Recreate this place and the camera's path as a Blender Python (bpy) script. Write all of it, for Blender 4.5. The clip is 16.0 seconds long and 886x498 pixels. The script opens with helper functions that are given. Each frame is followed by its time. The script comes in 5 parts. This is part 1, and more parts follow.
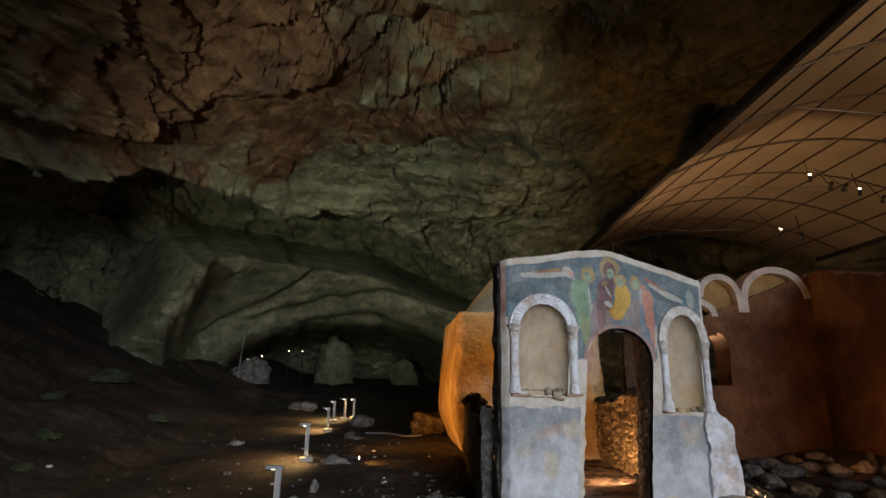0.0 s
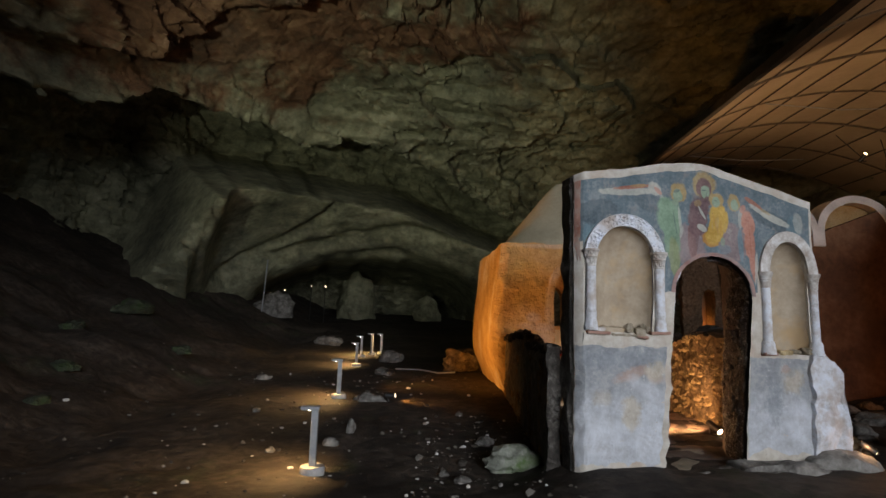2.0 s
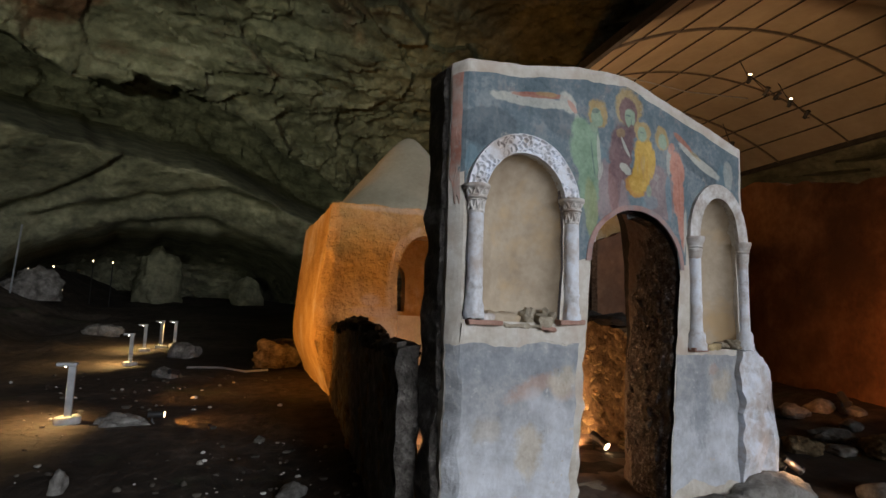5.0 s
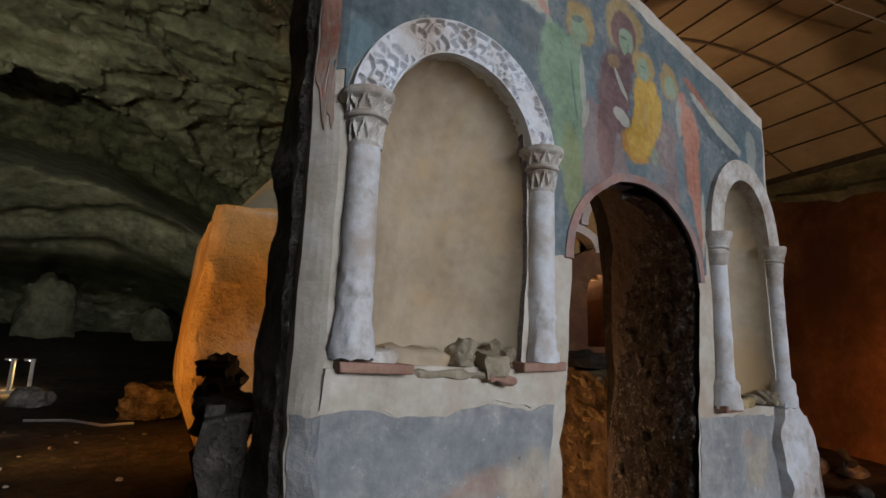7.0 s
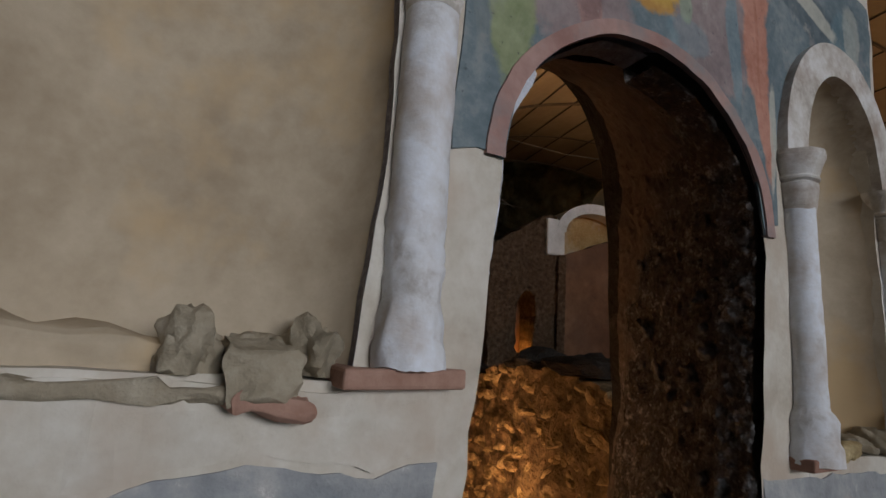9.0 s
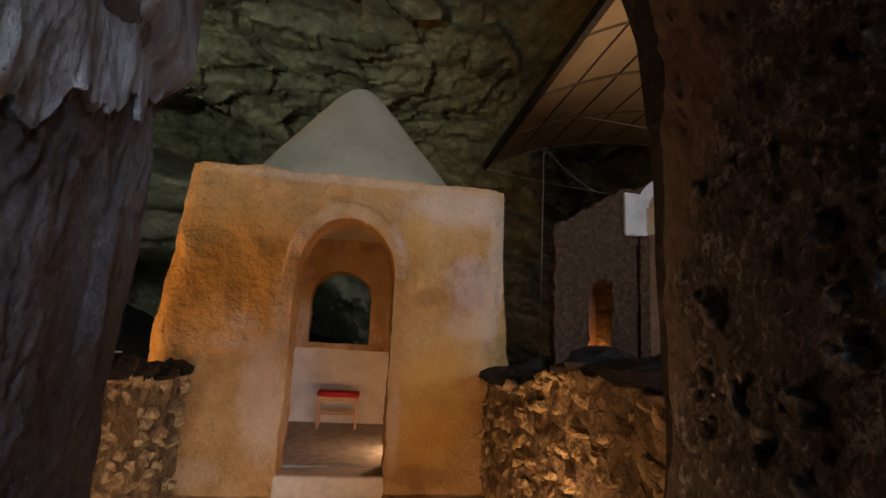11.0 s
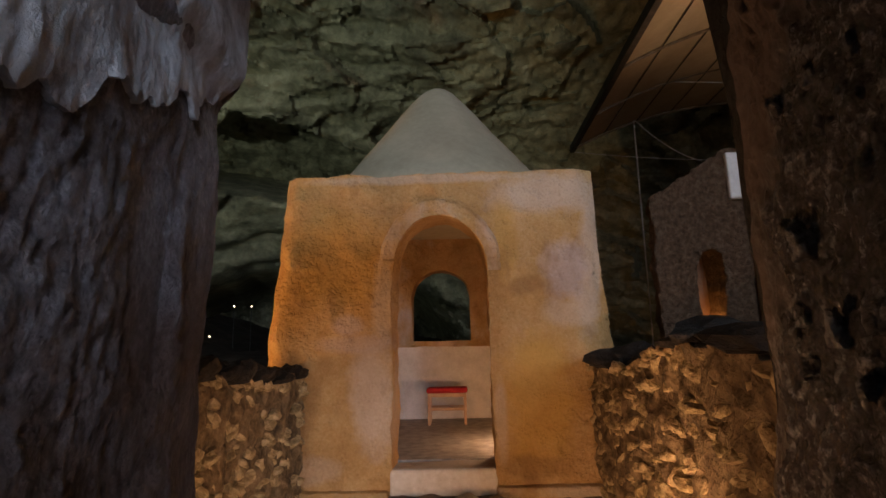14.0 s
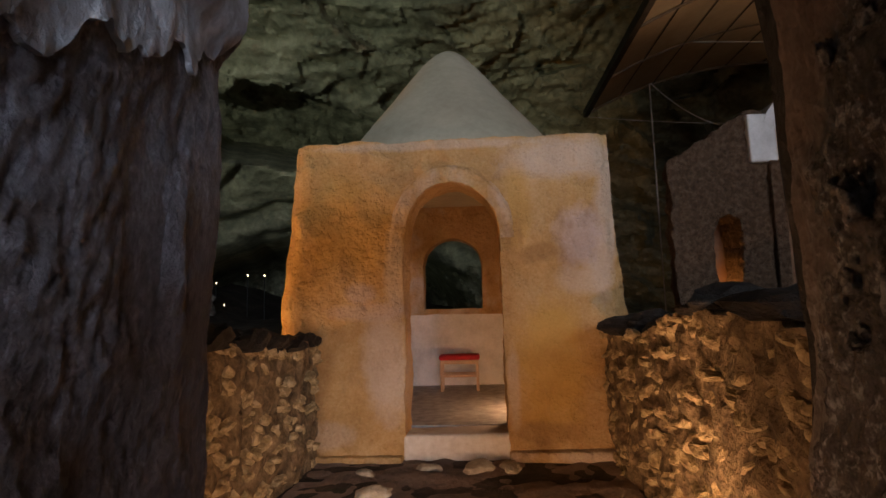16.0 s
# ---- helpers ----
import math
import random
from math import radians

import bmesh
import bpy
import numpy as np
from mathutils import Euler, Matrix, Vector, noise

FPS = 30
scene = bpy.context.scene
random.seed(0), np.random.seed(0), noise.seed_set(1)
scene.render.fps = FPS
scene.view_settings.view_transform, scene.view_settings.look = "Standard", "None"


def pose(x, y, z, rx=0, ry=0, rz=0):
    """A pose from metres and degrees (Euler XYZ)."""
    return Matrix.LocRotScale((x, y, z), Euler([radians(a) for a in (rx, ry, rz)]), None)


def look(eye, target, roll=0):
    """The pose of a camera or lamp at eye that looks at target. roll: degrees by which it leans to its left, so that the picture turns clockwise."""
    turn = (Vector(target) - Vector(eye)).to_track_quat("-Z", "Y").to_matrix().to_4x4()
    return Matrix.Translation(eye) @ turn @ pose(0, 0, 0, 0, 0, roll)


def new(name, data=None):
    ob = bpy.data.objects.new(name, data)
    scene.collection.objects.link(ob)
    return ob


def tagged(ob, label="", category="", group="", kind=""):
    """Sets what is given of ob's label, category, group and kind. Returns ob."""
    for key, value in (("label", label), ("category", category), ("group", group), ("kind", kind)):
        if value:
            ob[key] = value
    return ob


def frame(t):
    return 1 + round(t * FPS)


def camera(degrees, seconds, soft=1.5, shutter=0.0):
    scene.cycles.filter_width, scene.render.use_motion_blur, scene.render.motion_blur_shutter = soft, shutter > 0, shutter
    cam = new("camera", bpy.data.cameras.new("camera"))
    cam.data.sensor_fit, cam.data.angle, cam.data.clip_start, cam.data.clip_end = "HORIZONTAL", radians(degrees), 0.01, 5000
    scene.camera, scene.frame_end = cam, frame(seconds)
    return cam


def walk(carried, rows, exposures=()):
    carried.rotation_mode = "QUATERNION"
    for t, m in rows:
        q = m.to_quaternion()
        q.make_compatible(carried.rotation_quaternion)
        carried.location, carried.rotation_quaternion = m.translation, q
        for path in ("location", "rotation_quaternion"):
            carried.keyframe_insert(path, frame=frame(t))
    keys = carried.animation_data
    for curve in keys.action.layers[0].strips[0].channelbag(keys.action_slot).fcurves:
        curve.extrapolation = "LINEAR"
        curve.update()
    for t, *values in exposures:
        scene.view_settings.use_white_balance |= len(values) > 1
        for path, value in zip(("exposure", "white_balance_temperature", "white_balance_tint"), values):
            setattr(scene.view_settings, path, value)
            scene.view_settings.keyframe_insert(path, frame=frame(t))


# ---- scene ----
import collections

cam = camera(79.2, 16.0)
PATH = [
    (0, (0.254, -0.003, 1.499), (0.268, 1.937, 1.984), 1.0),
    (0.5, (0.034, 0.163, 1.468), (-0.033, 2.119, 1.881), 0.9),
    (1, (-0.157, 0.307, 1.497), (-0.266, 2.272, 1.853), 1.2),
    (1.5, (-0.206, 0.635, 1.452), (-0.305, 2.609, 1.758), 1.5),
    (2, (-0.195, 1.082, 1.451), (-0.239, 3.064, 1.713), 1.8),
    (2.5, (-0.221, 1.481, 1.422), (-0.195, 3.468, 1.649), 2.0),
    (3, (-0.235, 1.876, 1.446), (-0.123, 3.862, 1.651), 2.2),
    (3.5, (-0.137, 2.304, 1.426), (0.098, 4.281, 1.622), 2.5),
    (4, (-0.028, 2.688, 1.44), (0.33, 4.646, 1.636), 2.7),
    (4.2, (-0.012, 2.818, 1.435), (0.388, 4.768, 1.632), 2.7),
    (6.3, (0.503, 4.53, 1.464), (1.25, 6.357, 1.782), 1.2),
    (6.5, (0.599, 4.669, 1.453), (1.351, 6.491, 1.792), 1.8),
    (7, (0.796, 4.914, 1.437), (1.561, 6.726, 1.803), 2.0),
    (7.5, (1.065, 5.159, 1.458), (1.835, 6.967, 1.820), 2.6),
    (8, (1.276, 5.405, 1.450), (2.008, 7.206, 1.806), 3.2),
    (8.5, (1.482, 5.560, 1.434), (2.152, 7.372, 1.798), 3.8),
    (8.7, (1.556, 5.620, 1.436), (2.205, 7.440, 1.798), 3.8),
    (10.8, (2.278, 6.398, 1.436), (2.605, 8.339, 1.794), 3.5),
    (11, (2.325, 6.402, 1.465), (2.610, 8.351, 1.811), 3.2),
    (11.5, (2.434, 6.468, 1.328), (2.613, 8.422, 1.714), 1.8),
    (12, (2.460, 6.482, 1.332), (2.546, 8.443, 1.715), 1.0),
    (12.5, (2.449, 6.504, 1.337), (2.462, 8.468, 1.713), 0.3),
    (13, (2.443, 6.467, 1.369), (2.412, 8.435, 1.726), -0.4),
    (13.5, (2.402, 6.432, 1.412), (2.349, 8.402, 1.753), -0.8),
    (14, (2.403, 6.419, 1.406), (2.326, 8.389, 1.738), -1.3),
    (14.5, (2.408, 6.424, 1.409), (2.314, 8.397, 1.723), -1.3),
    (15, (2.394, 6.433, 1.437), (2.298, 8.411, 1.712), -1.3),
    (15.5, (2.404, 6.448, 1.417), (2.301, 8.430, 1.659), -1.3),
    (16, (2.390, 6.474, 1.408), (2.269, 8.459, 1.624), -1.5),
]
walk(cam, [(t, look(eye, target, roll)) for t, eye, target, roll in PATH],
     [(0, 0.5, 6300, 10), (4.2, 0.5, 6300, 10), (7, 0.25, 6450, 10), (8.7, 0.05, 6500, 10), (10.8, 0.38, 5950, 10), (16, 0.52, 5800, 10)])

# ---- light ----
world = bpy.data.worlds.new("world")
scene.world = world
world.use_nodes = True
wn = world.node_tree
sky = wn.nodes.new("ShaderNodeTexSky")
sky.sky_type, sky.sun_disc = "NISHITA", False
sky.sun_elevation, sky.sun_rotation = radians(40), radians(200)
wn.links.new(sky.outputs[0], wn.nodes["Background"].inputs[0])
wn.nodes["Background"].inputs[1].default_value = 0.05


def lamp(name, kind, m, energy, colour, size=0.1, angle=None, size_y=None, blend=0.6):
    data = bpy.data.lights.new(name, kind)
    data.energy, data.color = energy, colour
    if kind == "AREA":
        data.shape, data.size, data.size_y = "RECTANGLE", size, size_y or size
    else:
        data.shadow_soft_size = size
    if kind == "SPOT":
        data.spot_size, data.spot_blend = radians(angle), blend
    ob = new(name, data)
    ob.matrix_world = m
    return ob


WARM = (1.0, 0.50, 0.22)
AMBER = (1.0, 0.43, 0.09)
# daylight that falls in through the mouth of the cave, behind the walk
lamp("daylight_in_cave_mouth", "AREA", look((13.0, -24.0, 8.0), (3.0, 10, 1.8)), 620, (0.94, 0.95, 0.99), 18, None, 8).data.spread = radians(52)
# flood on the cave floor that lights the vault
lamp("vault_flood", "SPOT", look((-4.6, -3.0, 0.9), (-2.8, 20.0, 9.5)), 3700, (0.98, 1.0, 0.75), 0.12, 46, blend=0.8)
# up-lights on the ground
lamp("passage_uplight", "SPOT", look((3.05, 8.4, 0.30), (1.9, 10.4, 0.4)), 64, WARM, 0.04, 170, blend=0.5)
lamp("passage_uplight", "SPOT", look((1.45, 8.35, 0.28), (3.3, 9.5, 0.50)), 54, WARM, 0.04, 170, blend=0.5)
lamp("chapel_side_uplight", "SPOT", look((-2.5, 10.9, 0.5), (0.6, 12.9, 1.9)), 520, AMBER, 0.05, 84, blend=0.8)
lamp("nave_uplight", "SPOT", look((6.3, 8.0, 0.75), (8.1, 9.9, 2.0)), 34, (1.0, 0.34, 0.08), 0.05, 125)
lamp("facade_foot_light", "POINT", pose(4.15, 6.95, 0.28), 2.0, WARM, 0.03)
lamp("chapel_inner_light", "POINT", pose(2.95, 12.3, 0.6), 16, WARM, 0.05)
lamp("canopy_uplight", "SPOT", look((6.6, 13.2, 2.0), (9.2, 10.0, 7.0)), 260, (1.0, 0.60, 0.30), 0.1, 160)
lamp("canopy_uplight", "SPOT", look((8.6, 4.0, 3.75), (9.0, 5.0, 7.0)), 190, (1.0, 0.62, 0.32), 0.1, 165)
lamp("nave_niche_light", "POINT", pose(4.76, 11.86, 1.50), 2.2, AMBER, 0.04)
lamp("nave_niche_light", "POINT", pose(6.75, 12.35, 1.9), 14, AMBER, 0.05)

# ---- materials ----


class Nodes:
    """A small builder for procedural materials."""

    def __init__(self, name):
        self.m = bpy.data.materials.new(name)
        self.m.use_nodes = True
        self.t = self.m.node_tree
        self.b = self.t.nodes["Principled BSDF"]
        self.co = self.t.nodes.new("ShaderNodeTexCoord").outputs["Object"]

    def node(self, kind, **values):
        n = self.t.nodes.new(kind)
        for key, v in values.items():
            n.inputs[key].default_value = v
        return n

    def link(self, a, b):
        self.t.links.new(a, b)

    def noise(self, scale, detail=5.0, rough=0.6, stretch=None, distort=0.0):
        n = self.node("ShaderNodeTexNoise", Scale=scale, Detail=detail, Roughness=rough, Distortion=distort)
        src = self.co
        if stretch:
            mp = self.node("ShaderNodeMapping")
            mp.inputs["Scale"].default_value = stretch
            self.link(src, mp.inputs[0])
            src = mp.outputs[0]
        self.link(src, n.inputs["Vector"])
        return n.outputs[0]

    def voronoi(self, scale, feature="F1", stretch=None):
        n = self.node("ShaderNodeTexVoronoi", Scale=scale)
        n.feature = feature
        src = self.co
        if stretch:
            mp = self.node("ShaderNodeMapping")
            mp.inputs["Scale"].default_value = stretch
            self.link(src, mp.inputs[0])
            src = mp.outputs[0]
        self.link(src, n.inputs["Vector"])
        return n.outputs["Distance"]

    def ramp(self, fac, stops):
        n = self.t.nodes.new("ShaderNodeValToRGB")
        e = n.color_ramp.elements
        while len(e) < len(stops):
            e.new(0.5)
        for i, (p, c) in enumerate(stops):
            e[i].position = p
            e[i].color = (*c, 1) if len(c) == 3 else c
        self.link(fac, n.inputs[0])
        return n.outputs[0]

    def mix(self, fac, a, b, mode="MIX"):
        n = self.t.nodes.new("ShaderNodeMix")
        n.data_type, n.blend_type = "RGBA", mode
        for socket, v in ((n.inputs[0], fac), (n.inputs[6], a), (n.inputs[7], b)):
            if isinstance(v, (int, float)):
                socket.default_value = v
            elif isinstance(v, tuple):
                socket.default_value = (*v, 1)
            else:
                self.link(v, socket)
        return n.outputs[2]

    def math(self, op, a, b):
        n = self.t.nodes.new("ShaderNodeMath")
        n.operation = op
        for socket, v in ((n.inputs[0], a), (n.inputs[1], b)):
            if isinstance(v, (int, float)):
                socket.default_value = v
            else:
                self.link(v, socket)
        return n.outputs[0]

    def bump(self, height, strength, distance, before=None):
        n = self.node("ShaderNodeBump", Strength=strength, Distance=distance)
        self.link(height, n.inputs["Height"])
        if before:
            self.link(before, n.inputs["Normal"])
        return n.outputs[0]

    def patches(self, c, speck, rows, paints, fray, wild=0.9, soft=0.18):
        """Lays frayed oval patches of paint over c: paint, centre along and up the wall, half sizes, turn, strength."""
        wander = self.math("MULTIPLY", self.math("SUBTRACT", fray, 0.5), wild)
        for paint, cu, cz, ru, rz, turn, amount in rows:
            mp = self.node("ShaderNodeMapping")
            mp.vector_type = "TEXTURE"
            mp.inputs["Location"].default_value = (cu, 0, cz)
            mp.inputs["Rotation"].default_value = (0, radians(-turn), 0)
            mp.inputs["Scale"].default_value = (ru, 1000, rz)
            self.link(self.co, mp.inputs[0])
            ln = self.t.nodes.new("ShaderNodeVectorMath")
            ln.operation = "LENGTH"
            self.link(mp.outputs[0], ln.inputs[0])
            mask = self.ramp(self.math("ADD", ln.outputs["Value"], wander), [(1.0 - soft, (1, 1, 1)), (1.0, (0, 0, 0))])
            lo, hi = paints[paint]
            c = self.mix(self.math("MULTIPLY", mask, amount), c, self.ramp(speck, [(0.38, lo), (0.60, hi)]))
        return c

    def done(self, colour, rough=0.8, normal=None, metal=0.0, spec=0.5):
        if isinstance(colour, tuple):
            self.b.inputs["Base Color"].default_value = (*colour, 1)
        else:
            self.link(colour, self.b.inputs["Base Color"])
        if isinstance(rough, (int, float)):
            self.b.inputs["Roughness"].default_value = rough
        else:
            self.link(rough, self.b.inputs["Roughness"])
        self.b.inputs["Metallic"].default_value = metal
        self.b.inputs["Specular IOR Level"].default_value = spec
        if normal:
            self.link(normal, self.b.inputs["Normal"])
        return self.m


def rough_mat(name, stops, scale, fine, rough=0.85, bump=0.6, depth=0.03, stain=None, stain_scale=0.7, spec=0.3):
    """Two scales of colour, grain and relief."""
    k = Nodes(name)
    big, small = k.noise(scale, 6), k.noise(fine, 8, 0.65)
    c = k.ramp(k.math("ADD", k.math("MULTIPLY", big, 0.7), k.math("MULTIPLY", small, 0.3)), stops)
    if stain:
        c = k.mix(k.ramp(k.noise(stain_scale, 5, 0.6), [(0.48, (0, 0, 0)), (0.66, (1, 1, 1))]), c, stain)
    n = k.bump(small, bump, depth)
    n = k.bump(big, bump * 0.8, depth * 2.5, n)
    return k.done(c, rough, n, spec=spec)


def emit_mat(name, colour, strength):
    k = Nodes(name)
    k.b.inputs["Base Color"].default_value = (*colour, 1)
    k.b.inputs["Emission Color"].default_value = (*colour, 1)
    k.b.inputs["Emission Strength"].default_value = strength
    return k.m


def cave_mat():
    k = Nodes("cave_limestone")
    large, mid, crag, fine = k.noise(0.35, 5, 0.55), k.noise(1.3, 7, 0.6, (1, 1, 1.5)), k.noise(4.5, 8, 0.66), k.noise(15, 6, 0.65)
    mixv = k.math("ADD", k.math("ADD", k.math("MULTIPLY", large, 0.36), k.math("MULTIPLY", mid, 0.36)), k.math("MULTIPLY", crag, 0.28))
    c = k.ramp(mixv, [(0.36, (0.08, 0.078, 0.052)), (0.46, (0.19, 0.19, 0.122)), (0.54, (0.30, 0.295, 0.19)), (0.64, (0.46, 0.44, 0.30))])
    # iron-red staining over the high western vault
    mp = k.node("ShaderNodeMapping")
    mp.vector_type = "TEXTURE"
    mp.inputs["Location"].default_value = (-5.5, 14.5, 10.5)
    mp.inputs["Scale"].default_value = (8.5, 6.5, 4.2)
    k.link(k.co, mp.inputs[0])
    ln = k.t.nodes.new("ShaderNodeVectorMath")
    ln.operation = "LENGTH"
    k.link(mp.outputs[0], ln.inputs[0])
    reach = k.math("ADD", ln.outputs["Value"], k.math("MULTIPLY", k.math("SUBTRACT", k.noise(0.42, 6, 0.65), 0.5), 2.6))
    rust = k.ramp(reach, [(0.62, (1, 1, 1)), (1.0, (0, 0, 0))])
    c = k.mix(k.math("MULTIPLY", rust, 0.88), c, k.ramp(mixv, [(0.38, (0.055, 0.022, 0.012)), (0.52, (0.17, 0.075, 0.036)), (0.64, (0.30, 0.17, 0.09))]))
    soot = k.ramp(k.noise(0.24, 6, 0.65), [(0.53, (0, 0, 0)), (0.66, (1, 1, 1))])
    c = k.mix(k.math("MULTIPLY", soot, 0.55), c, (0.045, 0.046, 0.038))
    n = k.bump(fine, 0.5, 0.03)
    n = k.bump(crag, 0.8, 0.12, n)
    n = k.bump(mid, 0.5, 0.25, n)
    return k.done(c, 0.75, n, spec=0.3)


def earth_mat():
    k = Nodes("trodden_earth")
    big, mid, fine = k.noise(0.5, 5), k.noise(6, 8, 0.65), k.noise(45, 5, 0.6)
    c = k.ramp(k.math("ADD", k.math("MULTIPLY", big, 0.5), k.math("MULTIPLY", mid, 0.5)),
               [(0.38, (0.016, 0.013, 0.010)), (0.50, (0.040, 0.031, 0.024)), (0.62, (0.095, 0.075, 0.058))])
    moss = k.ramp(k.noise(0.55, 6, 0.7), [(0.57, (0, 0, 0)), (0.68, (1, 1, 1))])
    c = k.mix(k.math("MULTIPLY", moss, 0.5), c, (0.035, 0.060, 0.022))
    n = k.bump(fine, 0.4, 0.01)
    n = k.bump(mid, 0.8, 0.07, n)
    return k.done(c, 0.8, n, spec=0.3)


CAVE, EARTH = cave_mat(), earth_mat()
PLASTER = rough_mat("weathered_lime_plaster", [(0.36, (0.44, 0.39, 0.32)), (0.46, (0.56, 0.52, 0.45)), (0.55, (0.64, 0.61, 0.55)), (0.64, (0.72, 0.70, 0.66))], 3.2, 18, 0.9, 0.45, 0.008, (0.50, 0.42, 0.34), 3.0)
WHITE = rough_mat("white_lime_plaster", [(0.36, (0.55, 0.55, 0.53)), (0.6, (0.78, 0.78, 0.77))], 3.0, 30, 0.9, 0.35, 0.006)
STUCCO = rough_mat("chalky_stucco", [(0.36, (0.46, 0.44, 0.43)), (0.46, (0.68, 0.69, 0.72)), (0.6, (0.79, 0.83, 0.91))], 7, 34, 0.85, 0.5, 0.006, (0.52, 0.46, 0.42), 5)
AGED = rough_mat("aged_carved_stucco", [(0.36, (0.40, 0.36, 0.32)), (0.48, (0.58, 0.55, 0.51)), (0.6, (0.72, 0.71, 0.70))], 9, 40, 0.9, 0.5, 0.006, (0.38, 0.31, 0.26), 7)
NICHE = rough_mat("buff_niche_plaster", [(0.36, (0.31, 0.24, 0.165)), (0.5, (0.43, 0.355, 0.26)), (0.64, (0.55, 0.47, 0.36))], 1.8, 14, 0.9, 0.25, 0.006, (0.52, 0.38, 0.22), 2.6)
CAPSTONE = rough_mat("near_black_cap_stone", [(0.36, (0.010, 0.009, 0.008)), (0.56, (0.030, 0.026, 0.022)), (0.74, (0.12, 0.11, 0.10))], 9, 30, 0.7, 1.0, 0.04)
BLACKSTONE = rough_mat("near_black_masonry", [(0.36, (0.022, 0.019, 0.016)), (0.52, (0.085, 0.074, 0.062)), (0.68, (0.30, 0.28, 0.25))], 9, 30, 0.5, 1.0, 0.04, spec=0.5)
DOME = rough_mat("grey_lime_dome", [(0.34, (0.34, 0.30, 0.21)), (0.6, (0.48, 0.43, 0.31))], 1.2, 14, 0.9, 0.3, 0.01)
BROWN = rough_mat("brown_earth_render", [(0.36, (0.12, 0.065, 0.04)), (0.5, (0.21, 0.115, 0.065)), (0.66, (0.33, 0.20, 0.12))], 1.3, 11, 0.9, 0.6, 0.03, (0.13, 0.075, 0.05), 0.8)
RUBBLE = rough_mat("rubble_mortar", [(0.36, (0.07, 0.05, 0.028)), (0.5, (0.20, 0.145, 0.078)), (0.66, (0.40, 0.30, 0.17))], 7, 30, 0.9, 1.0, 0.04)
WALLSTONE = rough_mat("buff_wall_stone", [(0.34, (0.16, 0.115, 0.06)), (0.48, (0.38, 0.285, 0.145)), (0.62, (0.66, 0.53, 0.30))], 5, 26, 0.9, 0.9, 0.025)
RUINSTONE = rough_mat("coarse_ruined_masonry", [(0.36, (0.10, 0.058, 0.032)), (0.5, (0.175, 0.108, 0.063)), (0.64, (0.27, 0.18, 0.115))], 20, 45, 0.9, 1.0, 0.07)
CRUST = rough_mat("wet_stone_crust", [(0.38, (0.05, 0.042, 0.04)), (0.5, (0.14, 0.125, 0.12)), (0.62, (0.42, 0.42, 0.44))], 14, 60, 0.26, 1.0, 0.02, spec=0.8)
STONE = rough_mat("pale_limestone_block", [(0.34, (0.22, 0.19, 0.14)), (0.5, (0.36, 0.31, 0.23)), (0.66, (0.50, 0.45, 0.36))], 6, 30, 0.85, 0.7, 0.015)
GREYROCK = rough_mat("grey_loose_rock", [(0.36, (0.07, 0.065, 0.056)), (0.5, (0.17, 0.16, 0.145)), (0.66, (0.34, 0.33, 0.30))], 5, 30, 0.85, 0.8, 0.02)
MOSSROCK = rough_mat("mossy_grey_rock", [(0.34, (0.13, 0.14, 0.11)), (0.5, (0.28, 0.29, 0.24)), (0.66, (0.45, 0.45, 0.40))], 5, 30, 0.85, 0.8, 0.02, (0.10, 0.15, 0.055), 3.0)
DARKMOSS = rough_mat("dark_mossy_rock", [(0.36, (0.02, 0.024, 0.016)), (0.5, (0.05, 0.058, 0.036)), (0.66, (0.13, 0.14, 0.095))], 5, 30, 0.85, 0.9, 0.03, (0.035, 0.06, 0.018), 4.0)
PACKED = rough_mat("packed_brown_earth", [(0.36, (0.10, 0.072, 0.055)), (0.5, (0.21, 0.155, 0.12)), (0.66, (0.34, 0.265, 0.21))], 4, 24, 0.75, 1.0, 0.03, (0.14, 0.10, 0.078), 2.0, 0.4)
FOOTING = rough_mat("dirty_limewashed_stone", [(0.36, (0.16, 0.15, 0.135)), (0.5, (0.28, 0.265, 0.24)), (0.66, (0.46, 0.44, 0.41))], 6, 28, 0.9, 0.9, 0.02)
TILE = rough_mat("terracotta_slab", [(0.36, (0.28, 0.15, 0.11)), (0.6, (0.44, 0.28, 0.22))], 6, 40, 0.9, 0.5, 0.006)
CANVAS = rough_mat("tan_canopy_panel", [(0.36, (0.30, 0.24, 0.165)), (0.62, (0.42, 0.34, 0.24))], 0.6, 6, 0.75, 0.12, 0.01)
STEEL = rough_mat("painted_grey_steel", [(0.4, (0.22, 0.23, 0.24)), (0.6, (0.32, 0.33, 0.34))], 6, 60, 0.5, 0.1, 0.002, spec=0.5)
RIBTAN = rough_mat("tan_painted_rib", [(0.4, (0.13, 0.105, 0.075)), (0.6, (0.20, 0.16, 0.115))], 6, 60, 0.6, 0.1, 0.002)
DARKSTEEL = rough_mat("dark_steel_rib", [(0.4, (0.03, 0.027, 0.024)), (0.6, (0.06, 0.052, 0.046))], 6, 60, 0.55, 0.1, 0.002)
CABLE = rough_mat("galvanised_cable", [(0.4, (0.30, 0.30, 0.29)), (0.6, (0.42, 0.42, 0.40))], 9, 70, 0.5, 0.1, 0.002)
CONCRETE = rough_mat("small_concrete_foot", [(0.4, (0.30, 0.29, 0.27)), (0.6, (0.46, 0.45, 0.43))], 9, 50, 0.9, 0.4, 0.006)
